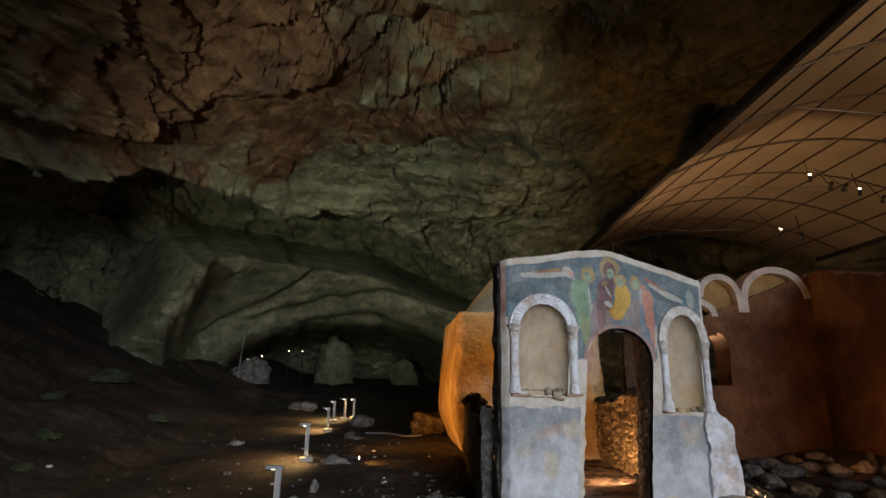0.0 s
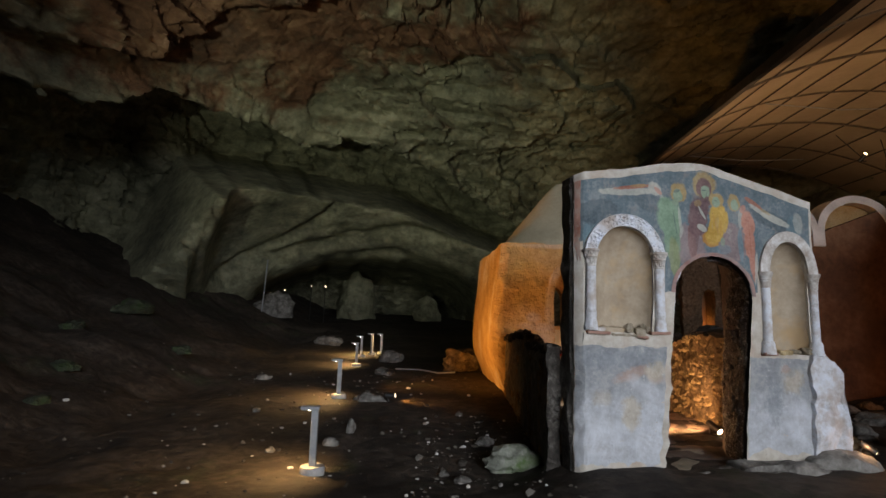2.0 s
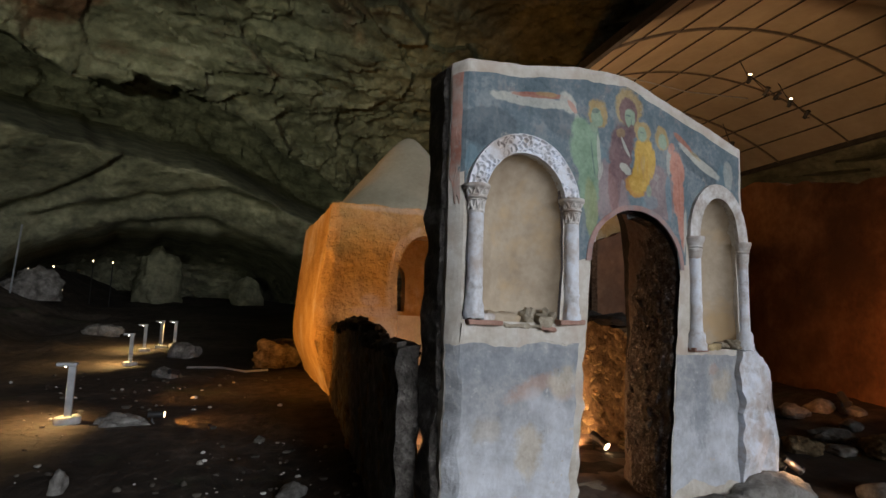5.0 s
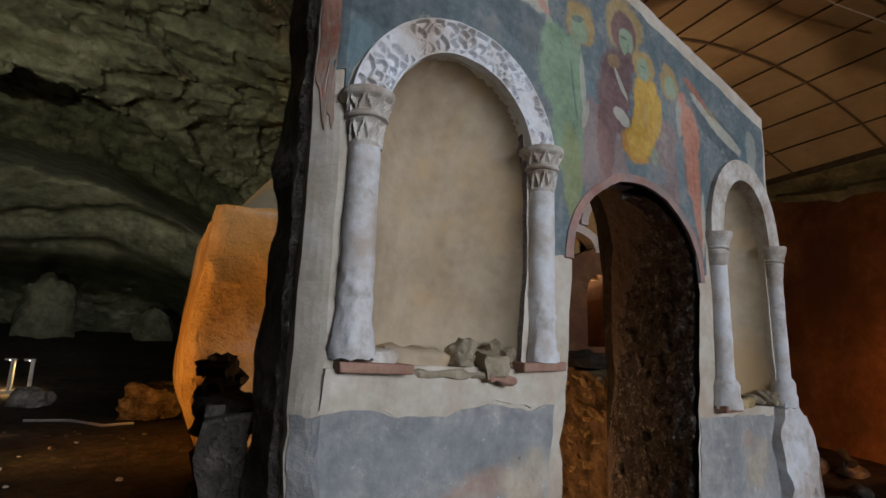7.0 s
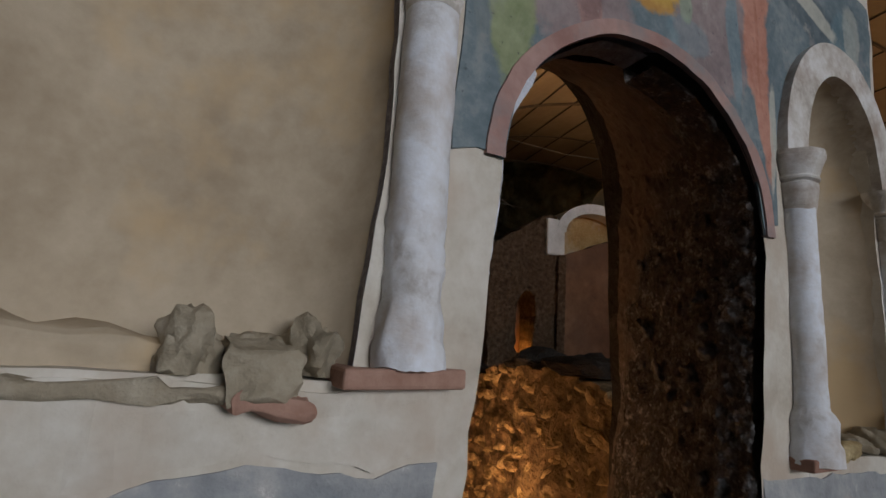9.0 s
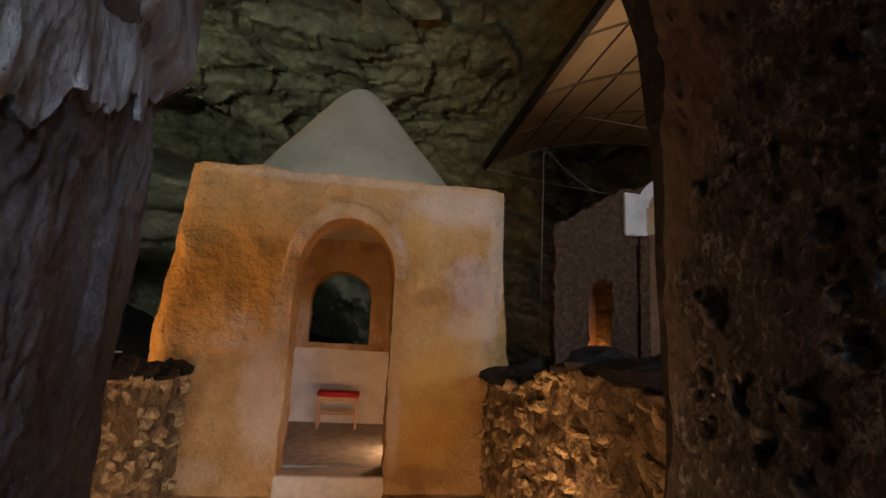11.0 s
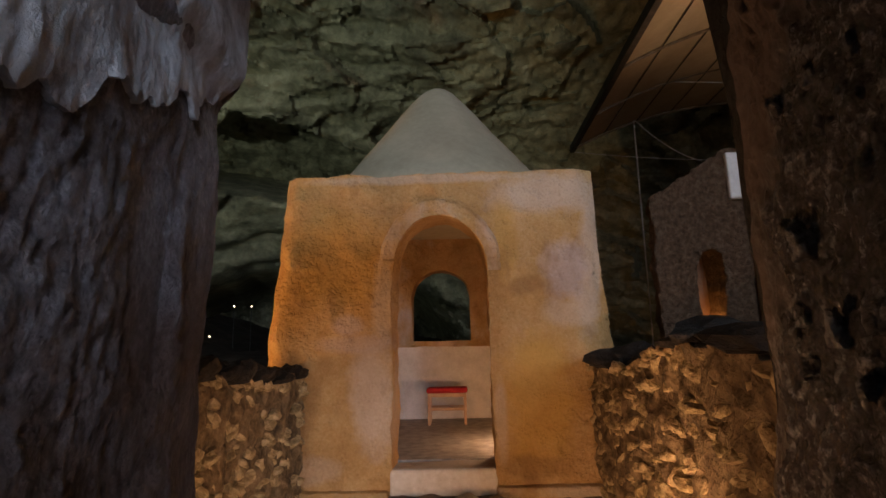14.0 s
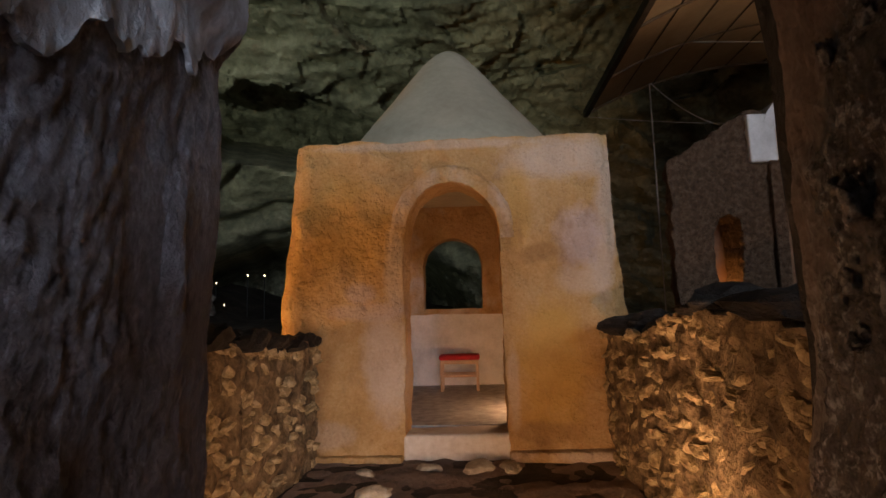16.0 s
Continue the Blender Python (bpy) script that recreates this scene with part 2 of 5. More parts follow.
BLACK = rough_mat("black_lamp_housing", [(0.4, (0.012, 0.012, 0.012)), (0.6, (0.03, 0.03, 0.03))], 9, 60, 0.45, 0.1, 0.002, spec=0.5)
RED = rough_mat("red_velvet_cloth", [(0.4, (0.28, 0.012, 0.016)), (0.6, (0.42, 0.03, 0.03))], 12, 120, 0.95, 0.2, 0.002)
WOOD = rough_mat("light_varnished_wood", [(0.4, (0.36, 0.24, 0.14)), (0.6, (0.52, 0.37, 0.24))], 7, 60, 0.5, 0.15, 0.002)
GLOW = emit_mat("warm_bulb", (1.0, 0.72, 0.40), 7)
COLDGLOW = emit_mat("white_led", (1.0, 0.86, 0.66), 25)

def chip_mat():
    k = Nodes("mixed_stone_chips")
    geo = k.t.nodes.new("ShaderNodeNewGeometry")
    c = k.ramp(geo.outputs["Random Per Island"], [(0.0, (0.03, 0.025, 0.02)), (0.62, (0.10, 0.088, 0.07)), (0.80, (0.28, 0.26, 0.23)), (1.0, (0.66, 0.64, 0.60))])
    return k.done(c, 0.85, k.bump(k.noise(60, 4), 0.5, 0.004), spec=0.3)


CHIPS = chip_mat()
PAINT = {
    "green": ((0.16, 0.25, 0.17), (0.30, 0.42, 0.30)), "olive": ((0.20, 0.24, 0.12), (0.34, 0.38, 0.22)), "yellow": ((0.42, 0.26, 0.05), (0.66, 0.45, 0.13)), "orange": ((0.40, 0.20, 0.05), (0.56, 0.33, 0.10)),
    "rose": ((0.40, 0.18, 0.13), (0.58, 0.31, 0.24)), "plum": ((0.12, 0.075, 0.08), (0.25, 0.165, 0.165)), "gold": ((0.33, 0.23, 0.10), (0.50, 0.38, 0.19)), "pale": ((0.20, 0.28, 0.20), (0.36, 0.44, 0.33)),
    "red": ((0.32, 0.12, 0.08), (0.48, 0.24, 0.17)), "mauve": ((0.24, 0.17, 0.17), (0.38, 0.28, 0.27)), "chalk": ((0.38, 0.39, 0.35), (0.58, 0.57, 0.50)), "slate": ((0.05, 0.07, 0.085), (0.12, 0.15, 0.17)),
    "sky": ((0.13, 0.21, 0.25), (0.24, 0.33, 0.37)),
}
# patches of colour on the fresco: paint, centre along and up the wall, half sizes, turn, strength
PATCHES = (
    ("slate", 0.16, 2.60, 0.26, 0.14, 12, 0.7), ("slate", 0.75, 2.72, 0.20, 0.10, -12, 0.5), ("slate", 2.20, 2.62, 0.34, 0.10, -18, 0.7), ("sky", 0.05, 2.36, 0.05, 0.12, 0, 0.7), ("sky", 1.10, 2.40, 0.09, 0.26, 4, 0.6), ("sky", 2.45, 2.55, 0.10, 0.16, 0, 0.6),
    # the flying figure over the west niche
    ("chalk", 0.48, 2.83, 0.36, 0.045, 4, 0.85), ("red", 0.58, 2.885, 0.26, 0.022, 8, 0.85), ("chalk", 0.80, 2.88, 0.09, 0.07, -38, 0.85), ("rose", 0.84, 2.86, 0.06, 0.025, -45, 0.7), ("chalk", 0.90, 2.76, 0.03, 0.07, 25, 0.6), ("gold", 0.62, 2.90, 0.10, 0.02, 6, 0.6),
    # ground behind the figures
    ("mauve", 1.16, 2.32, 0.24, 0.22, 0, 0.75), ("mauve", 1.70, 2.36, 0.20, 0.22, 0, 0.75), ("rose", 1.22, 2.32, 0.05, 0.22, 5, 0.5), ("sky", 1.58, 2.28, 0.10, 0.06, 0, 0.5),
    # green figure
    ("green", 0.95, 2.58, 0.135, 0.24, 10, 1.0), ("green", 0.99, 2.36, 0.10, 0.26, 4, 0.95), ("olive", 1.015, 2.16, 0.065, 0.24, 4, 0.9), ("green", 1.05, 2.62, 0.045, 0.20, 6, 0.8), ("chalk", 1.085, 2.56, 0.018, 0.15, 6, 0.7), ("slate", 1.03, 2.52, 0.008, 0.16, 10, 0.5), ("chalk", 1.10, 2.44, 0.02, 0.07, -15, 0.7),
    ("gold", 1.075, 2.86, 0.105, 0.115, 10, 0.95), ("pale", 1.065, 2.83, 0.060, 0.075, 15, 1.0), ("pale", 1.035, 2.75, 0.04, 0.04, 0, 0.9), ("slate", 1.055, 2.875, 0.045, 0.018, 20, 0.5),
    # plum figure with the small yellow one
    ("gold", 1.375, 2.96, 0.150, 0.160, 0, 0.85), ("plum", 1.30, 2.62, 0.125, 0.25, -12, 0.95), ("plum", 1.24, 2.40, 0.075, 0.24, -6, 0.75), ("plum", 1.39, 2.42, 0.07, 0.12, 20, 0.7), ("plum", 1.375, 2.93, 0.095, 0.120, 0, 0.95), ("gold", 1.30, 2.76, 0.05, 0.04, 20, 0.5),
    ("pale", 1.39, 2.89, 0.055, 0.080, 0, 1.0), ("slate", 1.375, 2.905, 0.028, 0.008, 0, 0.6), ("slate", 1.405, 2.86, 0.006, 0.03, 0, 0.5), ("plum", 1.42, 2.79, 0.05, 0.05, 0, 0.9),
    ("yellow", 1.53, 2.63, 0.115, 0.15, -12, 1.0), ("yellow", 1.50, 2.50, 0.10, 0.16, -6, 1.0), ("orange", 1.44, 2.38, 0.115, 0.085, -14, 0.95), ("yellow", 1.47, 2.42, 0.10, 0.10, -22, 0.9), ("yellow", 1.62, 2.58, 0.035, 0.13, -8, 0.9), ("orange", 1.50, 2.55, 0.012, 0.13, 16, 0.5), ("orange", 1.56, 2.52, 0.010, 0.12, -4, 0.5),
    ("gold", 1.515, 2.805, 0.090, 0.090, 0, 0.95), ("pale", 1.51, 2.79, 0.052, 0.066, 0, 1.0), ("slate", 1.51, 2.80, 0.024, 0.007, 0, 0.5),
    ("chalk", 1.345, 2.66, 0.016, 0.095, 28, 0.9), ("chalk", 1.335, 2.50, 0.060, 0.035, -20, 0.9), ("chalk", 1.36, 2.47, 0.035, 0.018, 0, 0.8), ("pale", 1.575, 2.36, 0.03, 0.05, 0, 0.7),
    # rose figure
    ("gold", 1.725, 2.79, 0.085, 0.100, 8, 0.9), ("pale", 1.735, 2.77, 0.050, 0.066, 8, 1.0), ("chalk", 1.80, 2.62, 0.030, 0.13, -4, 0.6), ("sky", 1.79, 2.34, 0.035, 0.20, 3, 0.8),
    ("rose", 1.885, 2.57, 0.085, 0.17, 6, 1.0), ("rose", 1.90, 2.36, 0.070, 0.20, 4, 1.0), ("rose", 1.925, 2.14, 0.040, 0.20, 5, 0.95), ("red", 1.905, 2.40, 0.008, 0.24, 5, 0.5), ("chalk", 1.965, 2.10, 0.018, 0.18, -6, 0.8), ("rose", 1.83, 2.73, 0.035, 0.055, -30, 0.8),
    # flying figure over the east niche
    ("red", 1.97, 2.80, 0.13, 0.030, -30, 0.85), ("chalk", 2.02, 2.73, 0.14, 0.028, -30, 0.8), ("chalk", 2.22, 2.64, 0.20, 0.045, -20, 0.85), ("gold", 2.10, 2.72, 0.08, 0.02, -25, 0.5), ("chalk", 2.50, 2.62, 0.06, 0.13, 10, 0.55),
)


def fresco_mat(u0, u1):
    """The paint of one stretch of the wall."""
    k = Nodes("painted_fresco")
    big, small = k.noise(3.2, 6), k.noise(26, 8, 0.65)
    speck = k.math("ADD", k.math("MULTIPLY", big, 0.6), k.math("MULTIPLY", small, 0.4))
    c = k.ramp(speck, [(0.34, (0.085, 0.125, 0.145)), (0.5, (0.165, 0.21, 0.235)), (0.66, (0.32, 0.35, 0.355))])
    c = k.mix(k.math("MULTIPLY", k.ramp(k.noise(6.5, 7, 0.7), [(0.54, (0, 0, 0)), (0.66, (1, 1, 1))]), 0.45), c, (0.27, 0.22, 0.20))
    c = k.patches(c, speck, [q for q in PATCHES if u0 - 1.5 * max(q[3], q[4] * abs(math.sin(radians(q[5])))) < q[1] < u1 + 1.5 * max(q[3], q[4] * abs(math.sin(radians(q[5]))))], PAINT, k.noise(11, 6, 0.7), 0.85)
    # wear: washed streaks, chips down to dark and to lime
    streak = k.ramp(k.noise(10, 6, 0.7, (1, 1, 0.25)), [(0.56, (0, 0, 0)), (0.70, (1, 1, 1))])
    c = k.mix(k.math("MULTIPLY", streak, 0.40), c, (0.30, 0.31, 0.29))
    lost = k.ramp(k.noise(5, 8, 0.75), [(0.60, (0, 0, 0)), (0.66, (1, 1, 1))])
    c = k.mix(k.math("MULTIPLY", lost, 0.55), c, (0.42, 0.41, 0.37))
    chips = k.ramp(k.noise(38, 5, 0.7), [(0.64, (0, 0, 0)), (0.70, (1, 1, 1))])
    c = k.mix(k.math("MULTIPLY", chips, 0.6), c, (0.06, 0.07, 0.08))
    n = k.bump(small, 0.35, 0.006)
    return k.done(c, 0.92, k.bump(big, 0.3, 0.02, n), spec=0.25)




def dado_mat():
    """Worn slate-blue wash over lime: patches of buff repair, rose undercoat, bare white below and white chips."""
    k = Nodes("worn_blue_grey_wash")
    big, mid, small = k.noise(2.3, 6, 0.6), k.noise(6, 7, 0.62), k.noise(26, 7, 0.62)
    sp = k.math("ADD", k.math("MULTIPLY", mid, 0.65), k.math("MULTIPLY", small, 0.35))
    c = k.ramp(sp, [(0.36, (0.25, 0.265, 0.28)), (0.50, (0.33, 0.345, 0.36)), (0.64, (0.46, 0.46, 0.455))])
    white = k.ramp(sp, [(0.36, (0.44, 0.45, 0.46)), (0.6, (0.62, 0.65, 0.70))])
    buff = k.ramp(sp, [(0.36, (0.42, 0.37, 0.29)), (0.6, (0.60, 0.55, 0.46))])
    up = k.t.nodes.new("ShaderNodeSeparateXYZ")
    k.link(k.co, up.inputs[0])
    high = k.math("ADD", up.outputs["Z"], k.math("MULTIPLY", big, 0.9))
    c = k.mix(k.math("MULTIPLY", k.ramp(k.math("MULTIPLY", high, 0.5), [(0.52, (1, 1, 1)), (0.68, (0, 0, 0))]), 0.8), c, white)
    fray = k.noise(6.5, 7, 0.7)
    paints = {"buff": ((0.42, 0.37, 0.29), (0.60, 0.55, 0.46)), "rose": ((0.40, 0.29, 0.24), (0.54, 0.42, 0.36)), "white": ((0.50, 0.51, 0.53), (0.68, 0.71, 0.76)), "slate": ((0.21, 0.235, 0.26), (0.34, 0.365, 0.39))}
    c = k.patches(c, sp, (("slate", 0.45, 1.12, 0.62, 0.13, 0, 0.8), ("rose", 0.52, 0.98, 0.26, 0.07, 18, 0.8), ("rose", 0.78, 0.94, 0.14, 0.07, -10, 0.7), ("buff", 0.78, 1.00, 0.15, 0.12, 0, 0.85), ("buff", 0.50, 0.58, 0.13, 0.20, 8, 0.85), ("buff", 0.20, 0.75, 0.12, 0.10, 0, 0.5),
        ("white", 0.70, 0.82, 0.30, 0.10, -25, 0.6), ("white", 0.18, 0.36, 0.30, 0.22, 0, 0.7), ("white", 0.75, 0.36, 0.30, 0.20, 0, 0.6), ("buff", 2.35, 0.92, 0.16, 0.16, 0, 0.8), ("rose", 2.25, 1.05, 0.07, 0.06, 0, 0.6), ("white", 2.45, 0.50, 0.26, 0.22, 10, 0.75), ("slate", 2.10, 0.72, 0.12, 0.30, 0, 0.6)), paints, fray, 2.2, 0.5)
    c = k.mix(k.math("MULTIPLY", k.ramp(k.noise(13, 8, 0.8), [(0.60, (0, 0, 0)), (0.65, (1, 1, 1))]), 0.55), c, (0.66, 0.66, 0.65))
    c = k.mix(k.math("MULTIPLY", k.ramp(k.noise(30, 5, 0.7), [(0.66, (0, 0, 0)), (0.72, (1, 1, 1))]), 0.6), c, (0.13, 0.12, 0.11))
    n = k.bump(small, 0.5, 0.006)
    return k.done(c, 0.92, k.bump(mid, 0.8, 0.03, n), spec=0.25)


DADO = dado_mat()


def smoky_mat():
    """Smoke-stained plaster: bluish daylight put into the grey above, dark brown below."""
    k = Nodes("smoke_stained_daylit_plaster")
    big, mid, small = k.noise(3.0, 6, 0.6), k.noise(48, 8, 0.66), k.noise(130, 6, 0.65)
    sp = k.math("ADD", k.math("MULTIPLY", mid, 0.6), k.math("MULTIPLY", small, 0.4))
    # bright bluish grey stands for daylight on the upper jamb
    grey = k.ramp(sp, [(0.34, (0.11, 0.10, 0.118)), (0.5, (0.25, 0.235, 0.275)), (0.66, (0.46, 0.45, 0.52))])
    brown = k.ramp(sp, [(0.36, (0.035, 0.020, 0.018)), (0.5, (0.075, 0.045, 0.040)), (0.66, (0.14, 0.098, 0.09))])
    xyz = k.t.nodes.new("ShaderNodeSeparateXYZ")
    k.link(k.co, xyz.inputs[0])
    h = k.math("SUBTRACT", xyz.outputs["Z"], k.math("MULTIPLY", xyz.outputs["Y"], 0.45))
    high = k.ramp(k.math("ADD", k.math("MULTIPLY", h, 0.5), k.math("MULTIPLY", big, 0.45)), [(0.78, (0, 0, 0)), (0.90, (1, 1, 1))])
    c = k.mix(high, brown, grey)
    c = k.mix(k.math("MULTIPLY", k.ramp(k.noise(6, 6, 0.65), [(0.52, (0, 0, 0)), (0.66, (1, 1, 1))]), 0.6), c, (0.055, 0.035, 0.030))
    n = k.bump(small, 0.7, 0.006)
    n = k.bump(mid, 1.0, 0.022, n)
    return k.done(c, k.ramp(big, [(0.4, (0.38, 0.38, 0.38)), (0.62, (0.62, 0.62, 0.62))]), n, spec=0.5)


def wet_mat():
    """Sooty stone: dull brown plaster, and wet black rock near the outer edge, its glints partly painted."""
    k = Nodes("wet_black_stone")
    big, mid, small = k.noise(3.2, 6, 0.6), k.noise(20, 8, 0.70), k.noise(70, 6, 0.65)
    sp = k.math("ADD", k.math("MULTIPLY", mid, 0.6), k.math("MULTIPLY", small, 0.4))
    xyz = k.t.nodes.new("ShaderNodeSeparateXYZ")
    k.link(k.co, xyz.inputs[0])
    depth = k.math("ADD", xyz.outputs["Y"], k.math("MULTIPLY", k.math("SUBTRACT", big, 0.5), 0.9))
    depth = k.math("ADD", depth, k.math("MULTIPLY", k.math("MAXIMUM", k.math("SUBTRACT", xyz.outputs["Z"], 1.55), 0.0), 0.55))
    dry = k.ramp(depth, [(0.54, (0, 0, 0)), (0.68, (1, 1, 1))])
    # pale bluish specks in the black help the glints along by colour
    c = k.mix(dry, k.ramp(sp, [(0.42, (0.035, 0.028, 0.025)), (0.53, (0.075, 0.066, 0.063)), (0.62, (0.34, 0.34, 0.36))]),
              k.ramp(sp, [(0.36, (0.085, 0.056, 0.042)), (0.5, (0.14, 0.098, 0.075)), (0.66, (0.21, 0.155, 0.125))]))
    n = k.bump(small, 0.7, 0.008)
    n = k.bump(mid, 1.0, 0.022, n)
    return k.done(c, k.ramp(dry, [(0, (0.24, 0.24, 0.24)), (1, (0.62, 0.62, 0.62))]), n, spec=0.7)


WETBLACK = wet_mat()
PALECOAT = rough_mat("pale_flaking_coat", [(0.36, (0.44, 0.46, 0.50)), (0.5, (0.60, 0.63, 0.70)), (0.64, (0.74, 0.77, 0.85))], 14, 60, 0.65, 0.8, 0.010, (0.30, 0.28, 0.30), 11)
SMOKY = smoky_mat()


def ochre_mat(name="ochre_rendered_wall", rows=()):
    """Old ochre render: lumpy, with pale lime bloom and brown runs."""
    k = Nodes(name)
    big, mid, lump, small = k.noise(0.9, 5, 0.55), k.noise(3.4, 7, 0.62), k.noise(8.5, 6, 0.62), k.noise(40, 5, 0.6)
    sp = k.math("ADD", k.math("ADD", k.math("MULTIPLY", big, 0.40), k.math("MULTIPLY", mid, 0.35)), k.math("MULTIPLY", small, 0.25))
    c = k.ramp(sp, [(0.36, (0.36, 0.21, 0.075)), (0.46, (0.47, 0.30, 0.12)), (0.55, (0.56, 0.385, 0.18)), (0.64, (0.64, 0.48, 0.27))])
    # on the front, lime paint also stands for daylight along top and right
    paints = {"ochre": ((0.50, 0.31, 0.08), (0.64, 0.42, 0.13)), "lime": ((0.52, 0.41, 0.30), (0.66, 0.56, 0.45)), "grey": ((0.34, 0.28, 0.22), (0.48, 0.42, 0.36)), "brown": ((0.28, 0.165, 0.065), (0.42, 0.27, 0.12)), "mauve": ((0.44, 0.36, 0.33), (0.58, 0.49, 0.46))}
    if rows:
        c = k.patches(c, sp, rows, paints, k.noise(3.6, 7, 0.66), 1.2, 0.45)
    else:
        c = k.mix(k.math("MULTIPLY", k.ramp(k.noise(1.3, 6, 0.62, (1, 1, 0.7)), [(0.52, (0, 0, 0)), (0.64, (1, 1, 1))]), 0.7), c, (0.66, 0.58, 0.50))
    c = k.mix(k.math("MULTIPLY", k.ramp(k.noise(2.1, 7, 0.68, (1, 1, 0.6)), [(0.56, (0, 0, 0)), (0.66, (1, 1, 1))]), 0.45), c, (0.26, 0.15, 0.065))
    n = k.bump(small, 0.6, 0.008)
    n = k.bump(lump, 1.0, 0.06, n)
    n = k.bump(mid, 1.0, 0.12, n)
    return k.done(c, 0.9, n, spec=0.25)


OCHRE = ochre_mat()
# weathering and painted daylight of the chapel's front: paint, centre along and up the wall, half sizes, turn, strength
CHAPELFRONT = ochre_mat("ochre_chapel_front", (
    # lime on the top and right edge is daylight put into the colour
    ("ochre", -0.95, 2.20, 0.60, 0.55, 0, 0.7), ("lime", 1.05, 2.75, 0.70, 0.24, 0, 0.9), ("lime", 1.40, 2.10, 0.16, 0.80, -6, 0.9), ("lime", -0.2, 2.92, 1.3, 0.06, 0, 0.7), ("mauve", 1.15, 2.02, 0.26, 0.32, 0, 0.85), ("lime", 1.20, 1.62, 0.30, 0.16, 0, 0.6), ("brown", 0.78, 1.88, 0.28, 0.12, 10, 0.8),
    ("ochre", 0.86, 0.85, 0.40, 0.72, 0, 0.95), ("brown", 0.80, 0.30, 0.36, 0.12, 0, 0.7), ("lime", -0.60, 0.90, 0.26, 0.62, 4, 0.85), ("lime", -0.52, 1.75, 0.12, 0.50, 0, 0.75), ("mauve", -0.86, 1.55, 0.16, 0.12, 0, 0.7), ("brown", -1.30, 0.95, 0.24, 0.60, 0, 0.6), ("mauve", -0.75, 1.38, 0.50, 0.10, 0, 0.5), ("lime", 0.52, 0.70, 0.07, 0.40, 0, 0.7),
    ("brown", -0.1, 2.62, 0.5, 0.10, 0, 0.4), ("ochre", 0.62, 2.30, 0.16, 0.50, 0, 0.6), ("lime", -1.15, 0.30, 0.30, 0.14, 0, 0.5)))
PAINTS = {
    "red_band": rough_mat("fresco_red_border", [(0.36, (0.32, 0.13, 0.09)), (0.62, (0.50, 0.30, 0.24))], 5, 34, 0.92, 0.3, 0.004, (0.42, 0.38, 0.33), 6),
    "rose_grey": rough_mat("fresco_rose_band", [(0.36, (0.30, 0.17, 0.15)), (0.62, (0.44, 0.29, 0.26))], 5, 34, 0.92, 0.3, 0.004, (0.26, 0.24, 0.24), 6),
}

# ---- mesh helpers ----


def part(name, bm, mat, parent=None, label="", smooth=False):
    me = bpy.data.meshes.new(name)
    bmesh.ops.recalc_face_normals(bm, faces=bm.faces)
    if smooth:
        for f in bm.faces:
            f.smooth = True
    bm.to_mesh(me)
    bm.free()
    if smooth:
        me.set_sharp_from_angle(angle=radians(50))
    me.materials.append(mat)
    ob = new(name, me)
    ob.parent = parent
    if label:
        ob["label"] = label
    return ob


def raw(name, verts, faces, mat, parent=None, label="", smooth=False):
    me = bpy.data.meshes.new(name)
    me.from_pydata([tuple(v) for v in verts], [], faces)
    me.update()
    if smooth:
        me.polygons.foreach_set("use_smooth", [True] * len(me.polygons))
        me.set_sharp_from_angle(angle=radians(50))
    me.materials.append(mat)
    ob = new(name, me)
    ob.parent = parent
    if label:
        ob["label"] = label
    return ob


def thing(name, m, label, category, group="", kind=""):
    ob = new(name)
    ob.empty_display_size = 0.1
    ob.matrix_world = m
    return tagged(ob, label, category, group, kind)


def add_box(bm, x0, x1, y0, y1, z0, z1, bevel=0.0):
    vs = [bm.verts.new(p) for p in ((x0, y0, z0), (x1, y0, z0), (x1, y1, z0), (x0, y1, z0), (x0, y0, z1), (x1, y0, z1), (x1, y1, z1), (x0, y1, z1))]
    fs = [bm.faces.new([vs[i] for i in q]) for q in ((0, 3, 2, 1), (4, 5, 6, 7), (0, 1, 5, 4), (1, 2, 6, 5), (2, 3, 7, 6), (3, 0, 4, 7))]
    if bevel:
        bmesh.ops.bevel(bm, geom=list({e for f in fs for e in f.edges}), offset=bevel, segments=2, affect="EDGES", profile=0.5)
    return bm


def box(x0, x1, y0, y1, z0, z1, bevel=0.0):
    return add_box(bmesh.new(), x0, x1, y0, y1, z0, z1, bevel)


def rod(points, radius, sides=8, taper=1.0):
    """A round bar along a line of points."""
    bm = bmesh.new()
    rings, pts = [], [Vector(p) for p in points]
    for i, p in enumerate(pts):
        d = (pts[min(i + 1, len(pts) - 1)] - pts[max(i - 1, 0)]).normalized()
        a = d.orthogonal().normalized() if abs(d.z) > 0.9 else d.cross(Vector((0, 0, 1))).normalized()
        b = d.cross(a)
        r = radius * (1 + (taper - 1) * i / max(1, len(pts) - 1))
        rings.append([bm.verts.new(p + r * (math.cos(t) * a + math.sin(t) * b)) for t in [2 * math.pi * k / sides for k in range(sides)]])
    for q, w in zip(rings, rings[1:]):
        for k in range(sides):
            bm.faces.new((q[k], q[(k + 1) % sides], w[(k + 1) % sides], w[k]))
    bm.faces.new(rings[0][::-1])
    bm.faces.new(rings[-1])
    return bm


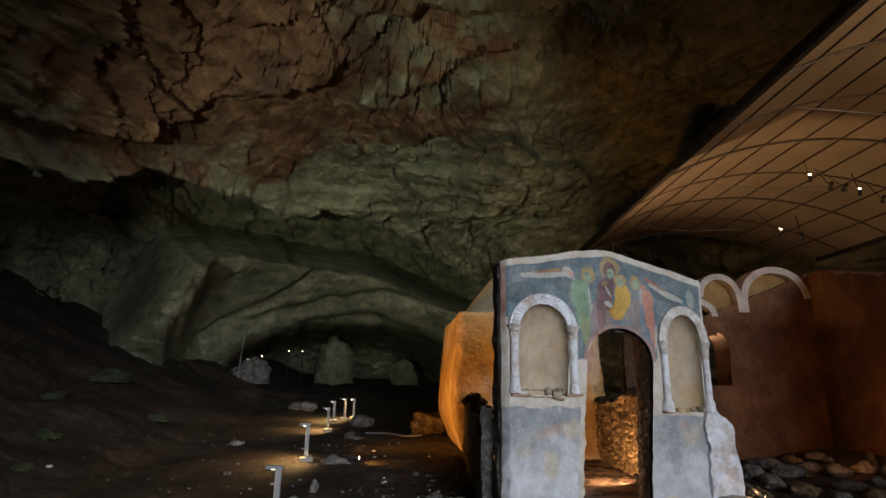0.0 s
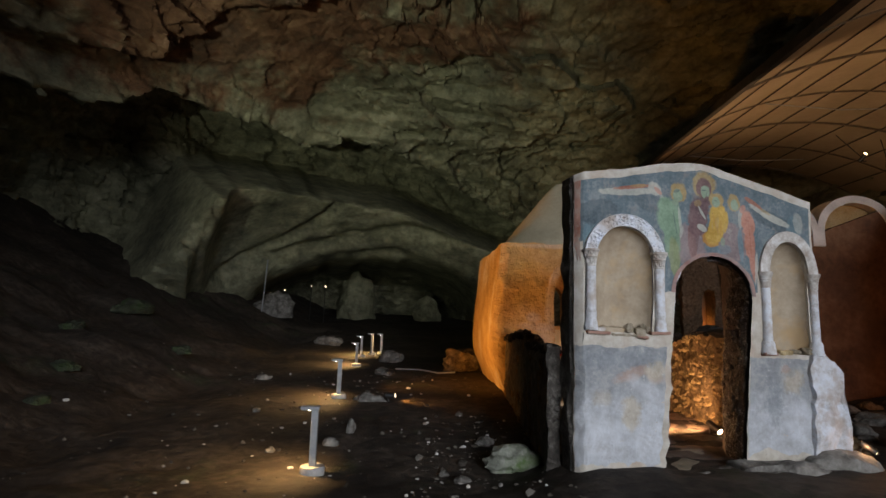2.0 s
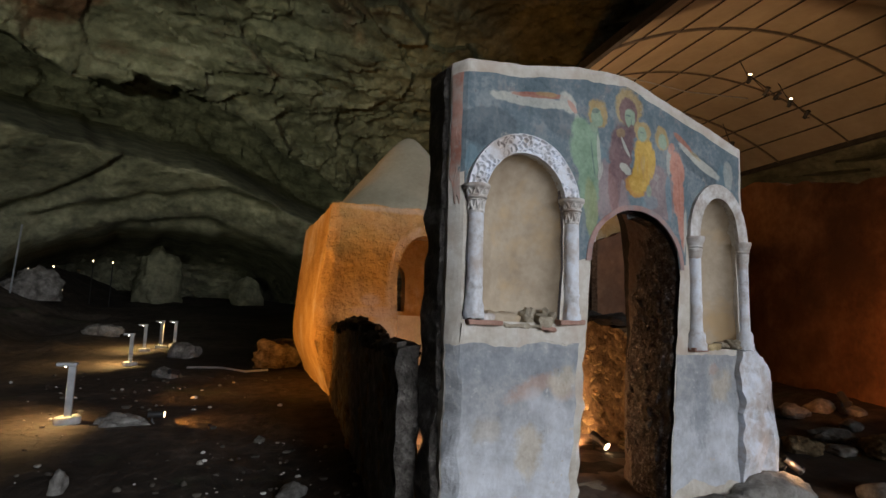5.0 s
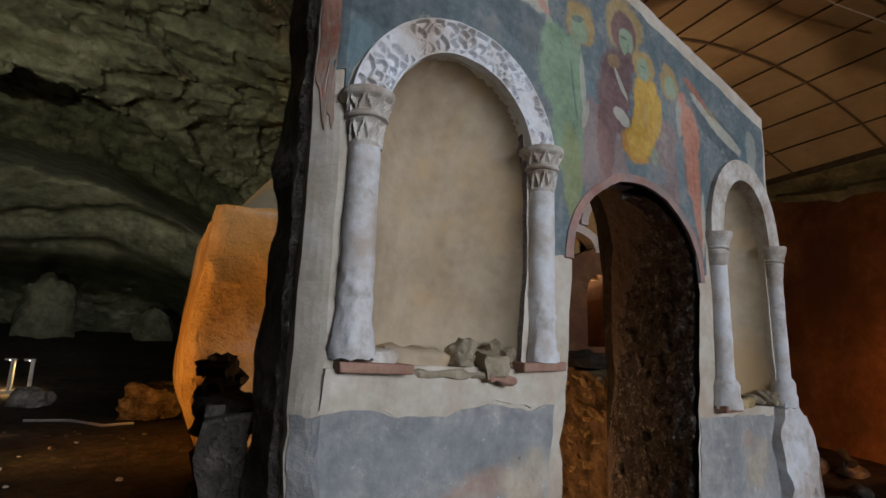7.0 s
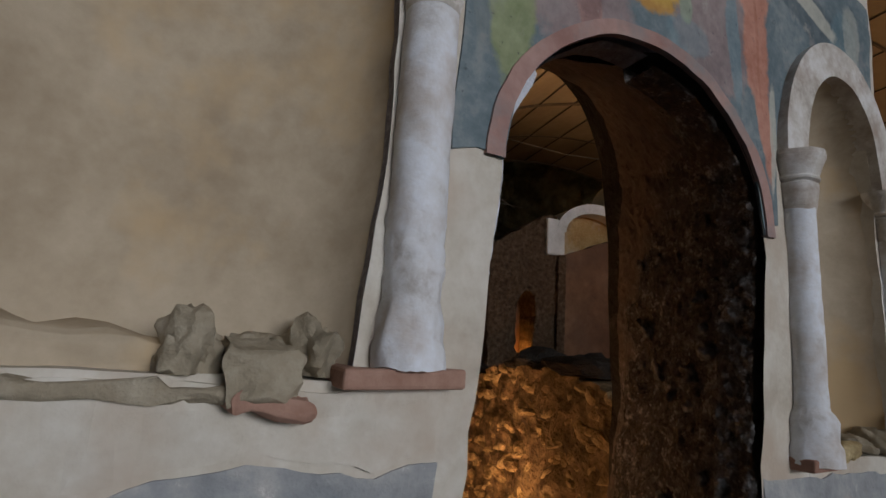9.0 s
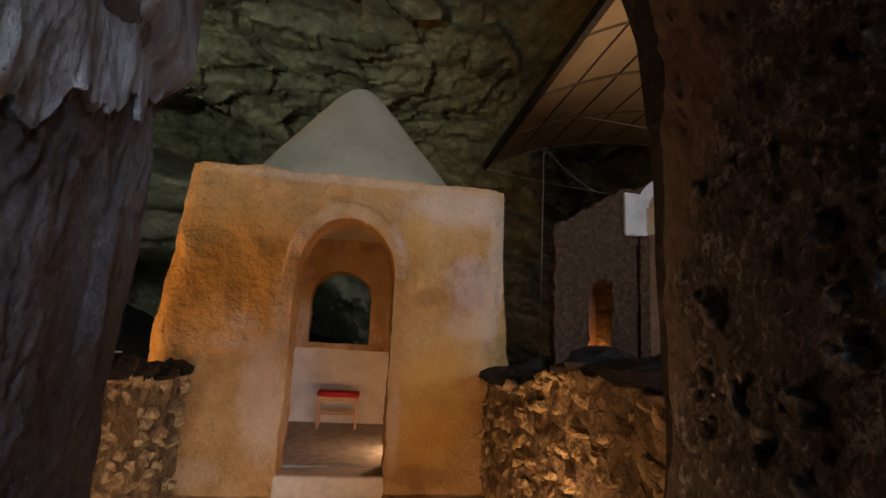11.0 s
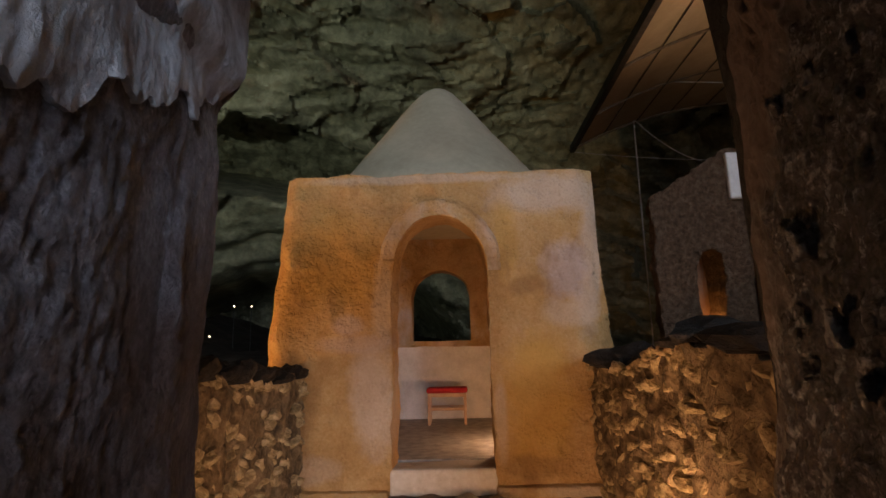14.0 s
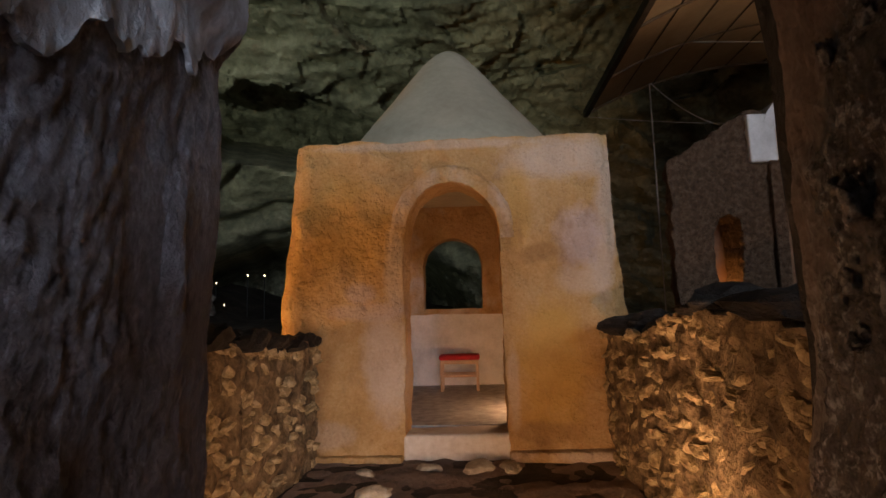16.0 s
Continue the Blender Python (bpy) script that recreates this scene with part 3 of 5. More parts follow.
def lathe(profile, sides=20, centre=(0, 0)):
    """A turned body from (radius, height) steps."""
    bm = bmesh.new()
    rings = [[bm.verts.new((centre[0] + r * math.cos(2 * math.pi * k / sides), centre[1] + r * math.sin(2 * math.pi * k / sides), z)) for k in range(sides)] for r, z in profile]
    for q, w in zip(rings, rings[1:]):
        for k in range(sides):
            bm.faces.new((q[k], q[(k + 1) % sides], w[(k + 1) % sides], w[k]))
    bm.faces.new(rings[0][::-1])
    bm.faces.new(rings[-1])
    return bm


def wob(p, scale, amount):
    """A steady wobble of a point."""
    v = noise.noise_vector(Vector(p) * scale)
    return Vector(p) + amount * v


def roughen(bm, scale, amount, scale2=0.0, amount2=0.0):
    for v in bm.verts:
        p = wob(v.co, scale, amount)
        if amount2:
            p += amount2 * noise.noise_vector(Vector(v.co) * scale2)
        v.co = p
    return bm


def slab(us, lo, hi, depth, back, step=0.08):
    """A strip of upright wall: for each u it stands from lo(u) to hi(u), between the depths depth and back; verts and quads."""
    n = max(1, int(max(hi(u) - lo(u) for u in us) / step))
    verts, faces = [], []
    for d in (depth, back):
        for u in us:
            for i in range(n + 1):
                verts.append((u, d, lo(u) + (hi(u) - lo(u)) * i / n))
    m, w = n + 1, len(us)

    def at(s, a, i):
        return s * w * m + a * m + i
    for a in range(w - 1):
        for i in range(n):
            faces.append((at(0, a, i), at(0, a + 1, i), at(0, a + 1, i + 1), at(0, a, i + 1)))
            faces.append((at(1, a, i), at(1, a, i + 1), at(1, a + 1, i + 1), at(1, a + 1, i)))
        faces.append((at(0, a, 0), at(1, a, 0), at(1, a + 1, 0), at(0, a + 1, 0)))
        faces.append((at(0, a, n), at(0, a + 1, n), at(1, a + 1, n), at(1, a, n)))
    for i in range(n):
        faces.append((at(0, 0, i), at(0, 0, i + 1), at(1, 0, i + 1), at(1, 0, i)))
        faces.append((at(0, w - 1, i), at(1, w - 1, i), at(1, w - 1, i + 1), at(0, w - 1, i + 1)))
    return verts, faces


def spread(a, b, step):
    n = max(1, round((b - a) / step))
    return [a + (b - a) * i / n for i in range(n + 1)]


def gather(pieces):
    verts, faces = [], []
    for v, f in pieces:
        k = len(verts)
        verts += v
        faces += [tuple(i + k for i in q) for q in f]
    return verts, faces


def arc_top(c, half, spring, rise):
    return lambda u: spring + rise * math.sqrt(max(0.0, 1 - ((u - c) / half) ** 2))


def rock_mesh(seed, size, subdiv=3, rough=0.35):
    bm = bmesh.new()
    bmesh.ops.create_icosphere(bm, subdivisions=subdiv, radius=1)
    off = Vector((seed * 7.3, seed * 3.1, seed * 1.7))
    for v in bm.verts:
        d = v.co.normalized()
        r = 1 + rough * noise.noise(d * 1.1 + off) + rough * 0.6 * noise.noise(d * 2.7 + off) + rough * 0.25 * noise.noise(d * 6 + off)
        v.co = Vector((d.x * size[0], d.y * size[1], d.z * size[2])) * r
        v.co.z = max(v.co.z, -0.45 * size[2])
    return bm


# ---- the lie of the land ----
def ease(a, b, x):
    t = min(1, max(0, (x - a) / (b - a)))
    return t * t * (3 - 2 * t)


HEIGHTS = ((-60, 0.0), (2, 0.0), (5, -0.12), (7, -0.20), (10, 0.06), (15, 0.19), (20, 0.36), (28, 0.9), (40, 1.6), (70, 3.0))


def lie(x, y):
    """The height of the ground."""
    for (a, p), (b, q) in zip(HEIGHTS, HEIGHTS[1:]):
        if a <= y <= b:
            path = p + (q - p) * (y - a) / (b - a)
            break
    else:
        path = 3.0 if y > 0 else 0.0
    right = 0.08
    z = path + (right - path) * ease(0.2, 1.3, x) * ease(3, 6.5, y) * (1 - ease(13, 16, y))
    left = max(0, -4.6 - x - 0.12 * max(0, y - 8))
    z += 0.34 * left ** 1.15 if left else 0
    z += 0.30 * ease(6.2, 8.0, x) * ease(5, 7, y) * (1 - ease(11, 12, y))
    z += 0.9 * ease(9, 14, x)
    quiet = 1.0 if abs(x - 2.2) > 1.4 or y < 6.6 or y > 12 else 0.35
    q = Vector((x, y, 0))
    rugged = ease(2.5, 7, -x)
    z += rugged * (0.30 * noise.noise(q * 0.55) + 0.16 * noise.noise(q * 1.4) + 0.07 * noise.noise(q * 3.7))
    z += quiet * (0.035 * noise.noise(q * 0.9) + 0.03 * noise.noise(q * 2.6) + 0.014 * noise.noise(q * 7))
    return z


def ground():
    def axis(stops):
        out = [stops[0][0]]
        for (a, s), (b, _) in zip(stops, stops[1:]):
            out += spread(a, b, s)[1:]
        return out
    xs = axis(((-400, 60), (-40, 4), (-16, 0.22), (-6, 0.11), (5, 0.2), (10, 1.5), (40, 60), (400, 0)))
    ys = axis(((-400, 60), (-40, 4), (-8, 0.5), (2.5, 0.11), (13, 0.25), (26, 1.0), (60, 40), (420, 0)))
    verts = [(x, y, lie(x, y)) for y in ys for x in xs]
    w = len(xs)
    faces = [(j * w + i, j * w + i + 1, j * w + w + i + 1, j * w + w + i) for j in range(len(ys) - 1) for i in range(w - 1)]
    tagged(raw("ground", verts, faces, EARTH, smooth=True), "dark trodden earth of the cave floor", "ground", kind="structure")


ground()

# ---- the cave ----
CENTRE = Vector((0.5, 7.0, 0.6))
# humps (+ towards the middle) and hollows (-): azimuth, elevation, half widths in degrees, metres
SWELLS = (
    (-12.5, 1.5, 13.5, 6.8, -13.0), (-39, 14, 4, 9, 1.6), (-53, 15, 9, 14, 0.9), (2, 31, 12, 4, 0.8), (-43, 6, 8, 7, 2.0), (14, 34, 10, 8, 0.6), (-7, 27, 9, 4, 0.9),
)
# ledges and edges of the rock as lines of azimuth and elevation
LIP = ((-180, 26), (-60, 26), (-56, 26), (-47, 28.2), (-31.5, 27.6), (-24, 24.6), (-17, 26.4), (-12, 26.2), (-6, 22.6), (0, 19.4), (4, 16.5), (10, 12), (24, 8), (180, 8))
UPPER_LIP = ((-180, 29), (-60, 29.5), (-49, 32), (-43, 40), (-34, 45), (-20, 52), (180, 60))
SHELF = ((-180, 1), (-47, 2), (-43, 9), (-38, 19.5), (-30, 20.2), (-20, 18.8), (-10.6, 18.4), (-2.4, 15.0), (4, 12), (180, 8))
FOLDS = (((-34, 7.5), (-28, 11.5), (-23, 14.8), (-17.6, 20.5)), ((-27, 10.5), (-17, 14.0), (-9, 16.0), (-1, 14.0)), ((-21, 10.0), (-10, 12.0), (-1, 8.5)))


def along(line, a):
    for (a0, e0), (a1, e1) in zip(line, line[1:]):
        if a0 <= a <= a1:
            return e0 + (e1 - e0) * (a - a0) / (a1 - a0)
    return None


def facet(p):
    """Tilted planes with broken edges between them."""
    near = noise.voronoi(p)[1][0]
    tilt = noise.cell_vector(near * 31.7)
    return (p - near).dot(tilt) + 0.24 * noise.cell(near * 17.3)


def saw(x, soft=0.14):
    """Rises slowly and drops sharply, like a ledge."""
    f = x - math.floor(x)
    return f if f < 1 - soft else (1 - soft) * (1 - f) / soft


def cave():
    def axis(stops):
        out = [stops[0][0]]
        for (a, st), (b, _) in zip(stops, stops[1:]):
            out += spread(a, b, st)[1:]
        return out
    azs = axis(((-180, 5), (-70, 0.8), (-52, 0.24), (24, 0.4), (50, 3), (180, 0)))[:-1]
    els = axis(((-12, 0.6), (0, 0.24), (46, 0.7), (62, 3), (89, 0)))
    verts, faces = [], []
    na = len(azs)
    for e in els:
        el = radians(e)
        for a in azs:
            az = radians(a)
            d = Vector((math.sin(az) * math.cos(el), math.cos(az) * math.cos(el), math.sin(el)))
            ax = 15.0 if d.x < 0 else 17.0
            ay = 23.0 if d.y > 0 else 24.0
            n = 2.4
            r = (abs(d.x / ax) ** n + abs(d.y / ay) ** n + abs(d.z / 10.8) ** n) ** (-1 / n)
            wave = 1.6 * noise.noise(Vector((a * 0.11, e * 0.05, 0))) + 0.9 * noise.noise(Vector((a * 0.45, e * 0.2, 4)))
            for ca, ce, wa, we, amount in SWELLS:
                k = ((a - ca) / wa) ** 2 + ((e - ce + 0.6 * wave) / we) ** 2
                if k < 8:
                    r -= amount * math.exp(-k * k * k * 0.7) if amount < -5 else amount * math.exp(-k * k * 0.7)
            below = along(LIP, a) - e + wave
            shelf = along(SHELF, a) - e + 0.5 * wave
            upper = e - along(UPPER_LIP, a) + wave
            west = 1 - ease(12, 26, a)
            # deep recess under the lip, then the smooth overhanging shelf
            r += west * 6.0 * ease(0, 0.8, below) * (1 - ease(-0.5, 0.7, shelf)) * (1 - 0.5 * ease(-50, -60, a))
            r -= west * 0.5 * ease(-4, 0, below) * (1 - ease(0, 1.5, below))
            on_shelf = ease(0, 0.9, shelf) * west * ease(-43, -37, a)
            r -= on_shelf * 2.4 * (1 - ease(0, 12, shelf))
            r -= 0.8 * ease(0, 0.8, upper) * (1 - ease(1, 12, upper)) * (1 - ease(-30, -22, a))
            for fold in FOLDS:
                f = along(fold, a)
                if f is not None:
                    under = f - e + 0.4 * wave
                    end = min(1, (a - fold[0][0]) / 2, (fold[-1][0] - a) / 2)
                    r += 0.55 * end * ease(0, 0.5, under) * (1 - ease(0.5, 3.5, under))
            plane = ease(0, 1.5, -below) * ease(0, 1.5, -upper) * (1 - ease(-24, -14, a))
            calm = max(0.72 * plane, 0.80 * on_shelf * (1 - ease(3, 6, -upper - 40)))
            # ribs that hang down the west side
            hang_down = ease(-64, -58, a) * (1 - ease(-37, -33, a)) * ease(1, 5, e) * (1 - ease(18, 25, e))
            rib = 1 - abs(noise.noise(Vector(((a + 0.45 * e) * 0.28, e * 0.05, 7)))) * 2.4
            r -= 0.75 * hang_down * rib
            p = CENTRE + d * r
            warp = noise.noise_vector(p * 0.13)
            big = noise.noise(p * 0.13 + Vector((4, 0, 2)))
            rough = (1 - calm) * (0.65 + 0.8 * max(0.0, noise.noise(p * 0.16 + Vector((1, 8, 3)))))
            q = Vector((p.x * 0.42, p.y * 0.42, p.z * 0.75)) + warp * 1.4
            s2 = saw(1.1 * (p.z + 0.25 * p.x - 0.12 * p.y) + 1.9 * warp.x + 0.5 * big, 0.2)
            fine = noise.noise(p * 1.5) + 0.6 * noise.noise(p * 3.4) + 0.4 * noise.noise(p * 7)
            r -= (0.35 + 0.5 * (1 - calm)) * big + 0.42 * s2 * rough + rough * (0.85 * facet(q) + 0.42 * facet(q * 2.3 + warp) + 0.17 * facet(q * 5.1)) + (0.08 + 0.12 * rough) * fine
            verts.append(CENTRE + d * r)
    for j in range(len(els) - 1):
        for i in range(na):
            q = (j * na + i, j * na + (i + 1) % na, (j + 1) * na + (i + 1) % na, (j + 1) * na + i)
            c = (verts[q[0]] + verts[q[2]]) / 2
            if c.y < -10.5 and 2 < c.x < 24 and c.z < 10.0:
                continue
            faces.append(q)
    ob = raw("cave_wall", verts, faces, CAVE)
    ob.data.polygons.foreach_set("use_smooth", [True] * len(faces))
    ob.data.set_sharp_from_angle(angle=radians(62))
    tagged(ob, "rough grey-brown limestone walls and vault of the cave", "cave wall", kind="structure")


cave()

# ---- the painted front ----
FRONT = Matrix.Translation((1.09, 6.45, 0)) @ pose(0, 0, 0, 0, 0, 11)
THICK = 0.75


def lean(u, z):
    """The lower jambs stand further to one side than the arch."""
    w = ease(0.35, 0.9, u) * (1 - ease(1.95, 2.6, u))
    return u - 0.15 * w * min(1, max(0, 1 - z / 1.75))


def bent(verts, amount=0.010, splay=True):
    out = []
    for u, d, z in verts:
        d *= 0.28 + 0.72 * ease(0.1, 0.9, u) if d > 0.1 and splay else 1
        if splay and 0.8 < u < 2.4 and d > 0.1:
            z += 0.40 * d / THICK * ease(1.4, 2.2, z) * (1 - ease(2.3, 2.8, z))
        if splay and d > 0.1 and u > 1.6:
            u += 0.262 * (1 - ease(1.95, 2.5, u)) * (1.20 - 0.20 * ease(0, 1.2, z) - 0.28 * ease(1.2, 2.1, z)) * (d / THICK) ** 1.4
        elif splay and d > 0.1 and 0.6 < u < 1.3:
            u += (0.095 - 0.11 * min(1, max(0, z) / 1.9) + 0.045 * ease(1.85, 1.91, z)) * d / THICK
        if u < 0.02:
            # the outer strip turns back, away from the columns
            turn = (0.02 - u) / 0.14
            u, d = 0.02 - 0.078 * turn, d + 0.085 * turn ** 1.4
        p = Vector((lean(u, z), d, z))
        p += (0.020 + 0.022 * math.exp(-((u - 1.0) / 0.06) ** 2)) * (1 - ease(0.9, 1.5, z)) * noise.noise_vector(p * 9)
        out.append(p + amount * noise.noise_vector(p * 4.5) + amount * 0.4 * noise.noise_vector(p * 16))
    return out


def front_top(u):
    return 2.98 + (3.20 - 2.98) * ease(-0.3, 1.38, u) if u < 1.38 else 3.20 - 0.33 * (u - 1.38) / 1.28


NL, NR, DOOR = (0.455, 0.315, 2.13, 0.33), (2.345, 0.235, 2.06, 0.34), (1.455, 0.445, 1.80, 0.40)


def front():
    base = thing("painted_facade", FRONT, "ruined chapel front with fresco, arched door and two niches, lime plaster", "facade")
    pieces = []
    low = lambda u: -0.30
    for (a, b, lo, hi) in (
        (-0.12, 0.14, low, front_top), (0.14, 0.77, low, lambda u: 1.38), (0.14, 0.77, arc_top(*NL), front_top), (0.77, 1.01, low, front_top),
        (1.01, 1.90, arc_top(*DOOR), front_top), (1.90, 2.11, low, front_top), (2.11, 2.58, low, lambda u: 1.20),
        (2.11, 2.58, arc_top(*NR), front_top), (2.58, 2.67, low, front_top),
    ):
        pieces.append(slab(spread(a, b, 0.03), lo, hi, 0.0, THICK, 0.06))
    v, f = gather(pieces)
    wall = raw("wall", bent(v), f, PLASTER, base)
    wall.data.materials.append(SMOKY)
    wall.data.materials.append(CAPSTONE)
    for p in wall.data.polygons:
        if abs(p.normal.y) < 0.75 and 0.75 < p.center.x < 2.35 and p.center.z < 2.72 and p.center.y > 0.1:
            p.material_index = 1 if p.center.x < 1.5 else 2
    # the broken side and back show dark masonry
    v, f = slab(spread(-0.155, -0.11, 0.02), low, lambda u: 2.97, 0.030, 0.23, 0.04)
    raw("broken_side", bent(v, 0.028, False), f, BLACKSTONE, base, "near-black broken masonry side")
    # lining of the doorway: smoky plaster, wet black masonry on one jamb
    c, half, spring, rise = DOOR

    def outline(side, inset):
        """Up one jamb and over its half of the arch."""
        up = [(c + side * (half - inset), -0.2 + (spring + 0.2) * i / 230) for i in range(231)]
        return up + [(c + side * (half - inset) * math.cos(t), spring + (rise - inset) * math.sin(t)) for t in [math.pi / 2 * i / 84 for i in range(1, 85)]]

    def lining(name, side, inset, mat, label, d0, d1, lump, coat=None):
        """The skin of a jamb; coat: a finish coat that still clings above a broken line."""
        line = outline(side, inset)
        ds = spread(0.0, 1.0, 0.009)
        m = len(ds)
        flat = [(u, d0 + (d1(z) - d0) * d, z) for u, z in line for d in ds]
        skin_of = [q + lump(d, z) for q, (u, d, z) in zip(bent(flat, 0.012), flat)]
        quads = [(i * m + k, (i + 1) * m + k, (i + 1) * m + k + 1, i * m + k + 1) for i in range(len(line) - 1) for k in range(m - 1)]
        raw(name, skin_of, quads, mat, base, label, True)
        if coat:
            kept = [f for f in quads if coat(*flat[f[0]][1:]) > 0]
            edges = collections.Counter(tuple(sorted(e)) for f in kept for e in zip(f, f[1:] + f[:1]))
            use = sorted({i for f in kept for i in f})
            new_at = {i: n for n, i in enumerate(use)}
            border = {i for e, count in edges.items() if count == 1 for i in e}
            # draw the border onto the broken line itself
            moved = [(u, d, z - max(-0.012, min(0.012, coat(d, z)))) if i in border and d < 0.99 * d1(z) else (u, d, z) for i, (u, d, z) in ((i, flat[i]) for i in use)]
            into = [Vector((-side * 0.008, 0, -0.008 if z > spring else 0)) for _, _, z in moved]
            shells = [q + v + 0.8 * lump(*flat[i][1:]) + 0.004 * noise.noise_vector(Vector((q.y * 12, q.z * 12, 3))) for i, q, v in zip(use, bent(moved, 0.012), into)]
            rims = [q - 2.2 * v for q, v in zip(shells, into)]
            n = len(use)
            faces = [tuple(new_at[i] for i in f) for f in kept] + [(new_at[a], new_at[b], new_at[b] + n, new_at[a] + n) for (a, b), count in edges.items() if count == 1]
            raw("finish_coat", shells + rims, faces, PALECOAT, base, "pale flaking remnant of the finish coat", True)

    def west_lumps(d, z):
        p = Vector((7, d * 46, z * 42))
        h = 0.0045 * noise.noise(p) - 0.005 * abs(noise.noise(p * 1.7)) + 0.008 * max(0.0, noise.noise(p * 1.5 + Vector((0, 0, 9)))) ** 2
        h -= 0.035 * math.exp(-((d - 0.50) / 0.055) ** 2 - ((z - 1.46 + 0.6 * (d - 0.5)) / 0.085) ** 2)
        h += 0.014 * math.exp(-((d - 0.585) / 0.022) ** 2 - ((z - 1.47) / 0.08) ** 2)
        return Vector((h * (1 - 0.6 * ease(1.60, 1.76, z)) * (1 - 0.6 * ease(0.55, 0.72, d)), 0, 0))

    def east_lumps(d, z):
        p = Vector((3, d * 24, z * 22))
        wet = ease(0.68, 0.50, d) * 0.9 + 0.25
        h = wet * (0.008 * noise.noise(p) + 0.009 * abs(noise.noise(p * 2.1)) + 0.006 * noise.noise(p * 4.2)) + 0.006 * noise.noise(p * 0.5)
        return Vector((-h, 0, 0))
    broken = lambda d, z: min(z, 3.6 - z) - 1.57 - 0.22 * d - 0.045 * noise.noise(Vector((d * 11, 0, 2))) - 0.016 * noise.noise(Vector((d * 34, 0, 5)))
    lining("jamb", -1, 0.008, SMOKY, "smoke-stained lumpy plaster jamb", 0.02, lambda z: THICK + 0.012, west_lumps, broken)
    lining("jamb", 1, 0.046, WETBLACK, "wet black stone jamb", 0.0, lambda z: THICK - 0.15 + 0.06 * ease(1.3, 0.7, z) - 0.06 * ease(1.6, 2.1, z) + 0.02 * noise.noise(Vector((z * 5, 0, 1))) + 0.008 * noise.noise(Vector((z * 19, 0, 1))), east_lumps)
    rnd = random.Random(31)
    for i in range(64):
        d, z = rnd.uniform(0.10, 0.52), rnd.uniform(0.35, 1.72)
        if noise.noise(Vector((d * 7, z * 3, 4))) < -0.12:
            continue
        k = rnd.uniform(0.010, 0.024)
        bm = rock_mesh(400 + i, (k, k * rnd.uniform(0.8, 1.5), k * rnd.uniform(1.2, 2.6)), 3, 0.6)
        at = bent([(c + half - 0.046, d, z)], 0.012)[0] + east_lumps(d, z)
        bm.transform(Matrix.Translation(at + Vector((-0.004, 0, 0))) @ pose(0, 0, 0, rnd.uniform(-25, 25), 0, rnd.uniform(-30, 30)))
        part("jamb_stone", bm, CRUST, base, "wet knobbly stone in the jamb" if i == 0 else "", True)
    for c, half, spring, rise in (NL, NR):
        sill = 1.38 if c < 1 else 1.20
        v, f = slab(spread(c - half - 0.02, c + half + 0.02, 0.012), lambda u: sill - 0.03, lambda u: spring + rise + 0.02, 0.20, 0.24, 0.02)
        curved = []
        for u, d, z in v:
            q = math.hypot((u - c) / half, max(0.0, z - spring) / rise)
            curved.append((u, d - 0.195 * (1 - math.sqrt(max(0.0, 1 - min(1.0, q) ** 2))), z))
        raw("niche_back", bent(curved, 0.006, False), f, NICHE, base, "smooth buff plaster back of a niche", True)
    # patches of wash and fresco
    def skin(name, us, lo, hi, mat, proud, label="", step=0.05):
        v, f = slab(us, lo, hi, -proud, 0.004, step)
        return raw(name, bent(v, 0.010), f, mat, base, label)
    edge = lambda u, k: 0.03 * noise.noise(Vector((u * 4, k, 0))) + 0.012 * noise.noise(Vector((u * 15, k, 3)))
    skin("dado", spread(-0.112, 0.95, 0.03), lambda u: 0.12 + 3 * edge(u, 9), lambda u: 1.24 + edge(u, 1), DADO, 0.004, "worn blue-grey painted dado")
    skin("dado", spread(1.91, 2.66, 0.03), lambda u: 0.2 + 3 * edge(u, 8), lambda u: 1.16 + edge(u, 2), DADO, 0.004, "worn blue-grey painted dado")
    top = lambda u: front_top(u) - 0.085 + 0.5 * edge(u, 4)
    out_l, out_r = arc_top(NL[0], 0.455, 2.13, 0.47), arc_top(NR[0], 0.36, 2.06, 0.46)
    foot = {-0.05: lambda u: 2.28 + edge(u, 5), 0.01: lambda u: out_l(u) - 0.03, 0.90: lambda u: 1.80 + edge(u, 6), 1.01: lambda u: arc_top(*DOOR)(u) + 0.005,
            1.18: lambda u: arc_top(*DOOR)(u) + 0.005, 1.42: lambda u: arc_top(*DOOR)(u) + 0.005, 1.62: lambda u: arc_top(*DOOR)(u) + 0.005, 1.90: lambda u: 1.85 + edge(u, 7), 1.97: lambda u: out_r(u) - 0.03}
    ends = sorted(foot) + [2.64]
    for a, b in zip(ends, ends[1:]):
        skin("fresco", spread(a, b, 0.03), foot[a], top, fresco_mat(a, b), 0.005, "blue-grey fresco with faded standing figures" if 1.0 < a < 1.9 else "blue-grey fresco ground")
    skin("fresco_border", spread(-0.114, -0.034, 0.01), lambda u: 2.16 + 9 * edge(u * 3, 5), lambda u: top(u), PAINTS["red_band"], 0.006, "faded red painted border")
    # door rim in rose
    n, rim = 40, []
    for i in range(n + 1):
        t = math.pi * i / n
        for r, d in ((1.0, -0.011), (1.09, -0.011), (1.09, 0.006), (1.0, 0.006)):
            rim.append((DOOR[0] - DOOR[1] * r * math.cos(t), d, DOOR[2] + DOOR[3] * r * math.sin(t)))
    faces = [(4 * i + a, 4 * i + 4 + a, 4 * i + 4 + (a + 1) % 4, 4 * i + (a + 1) % 4) for i in range(n) for a in range(4)]
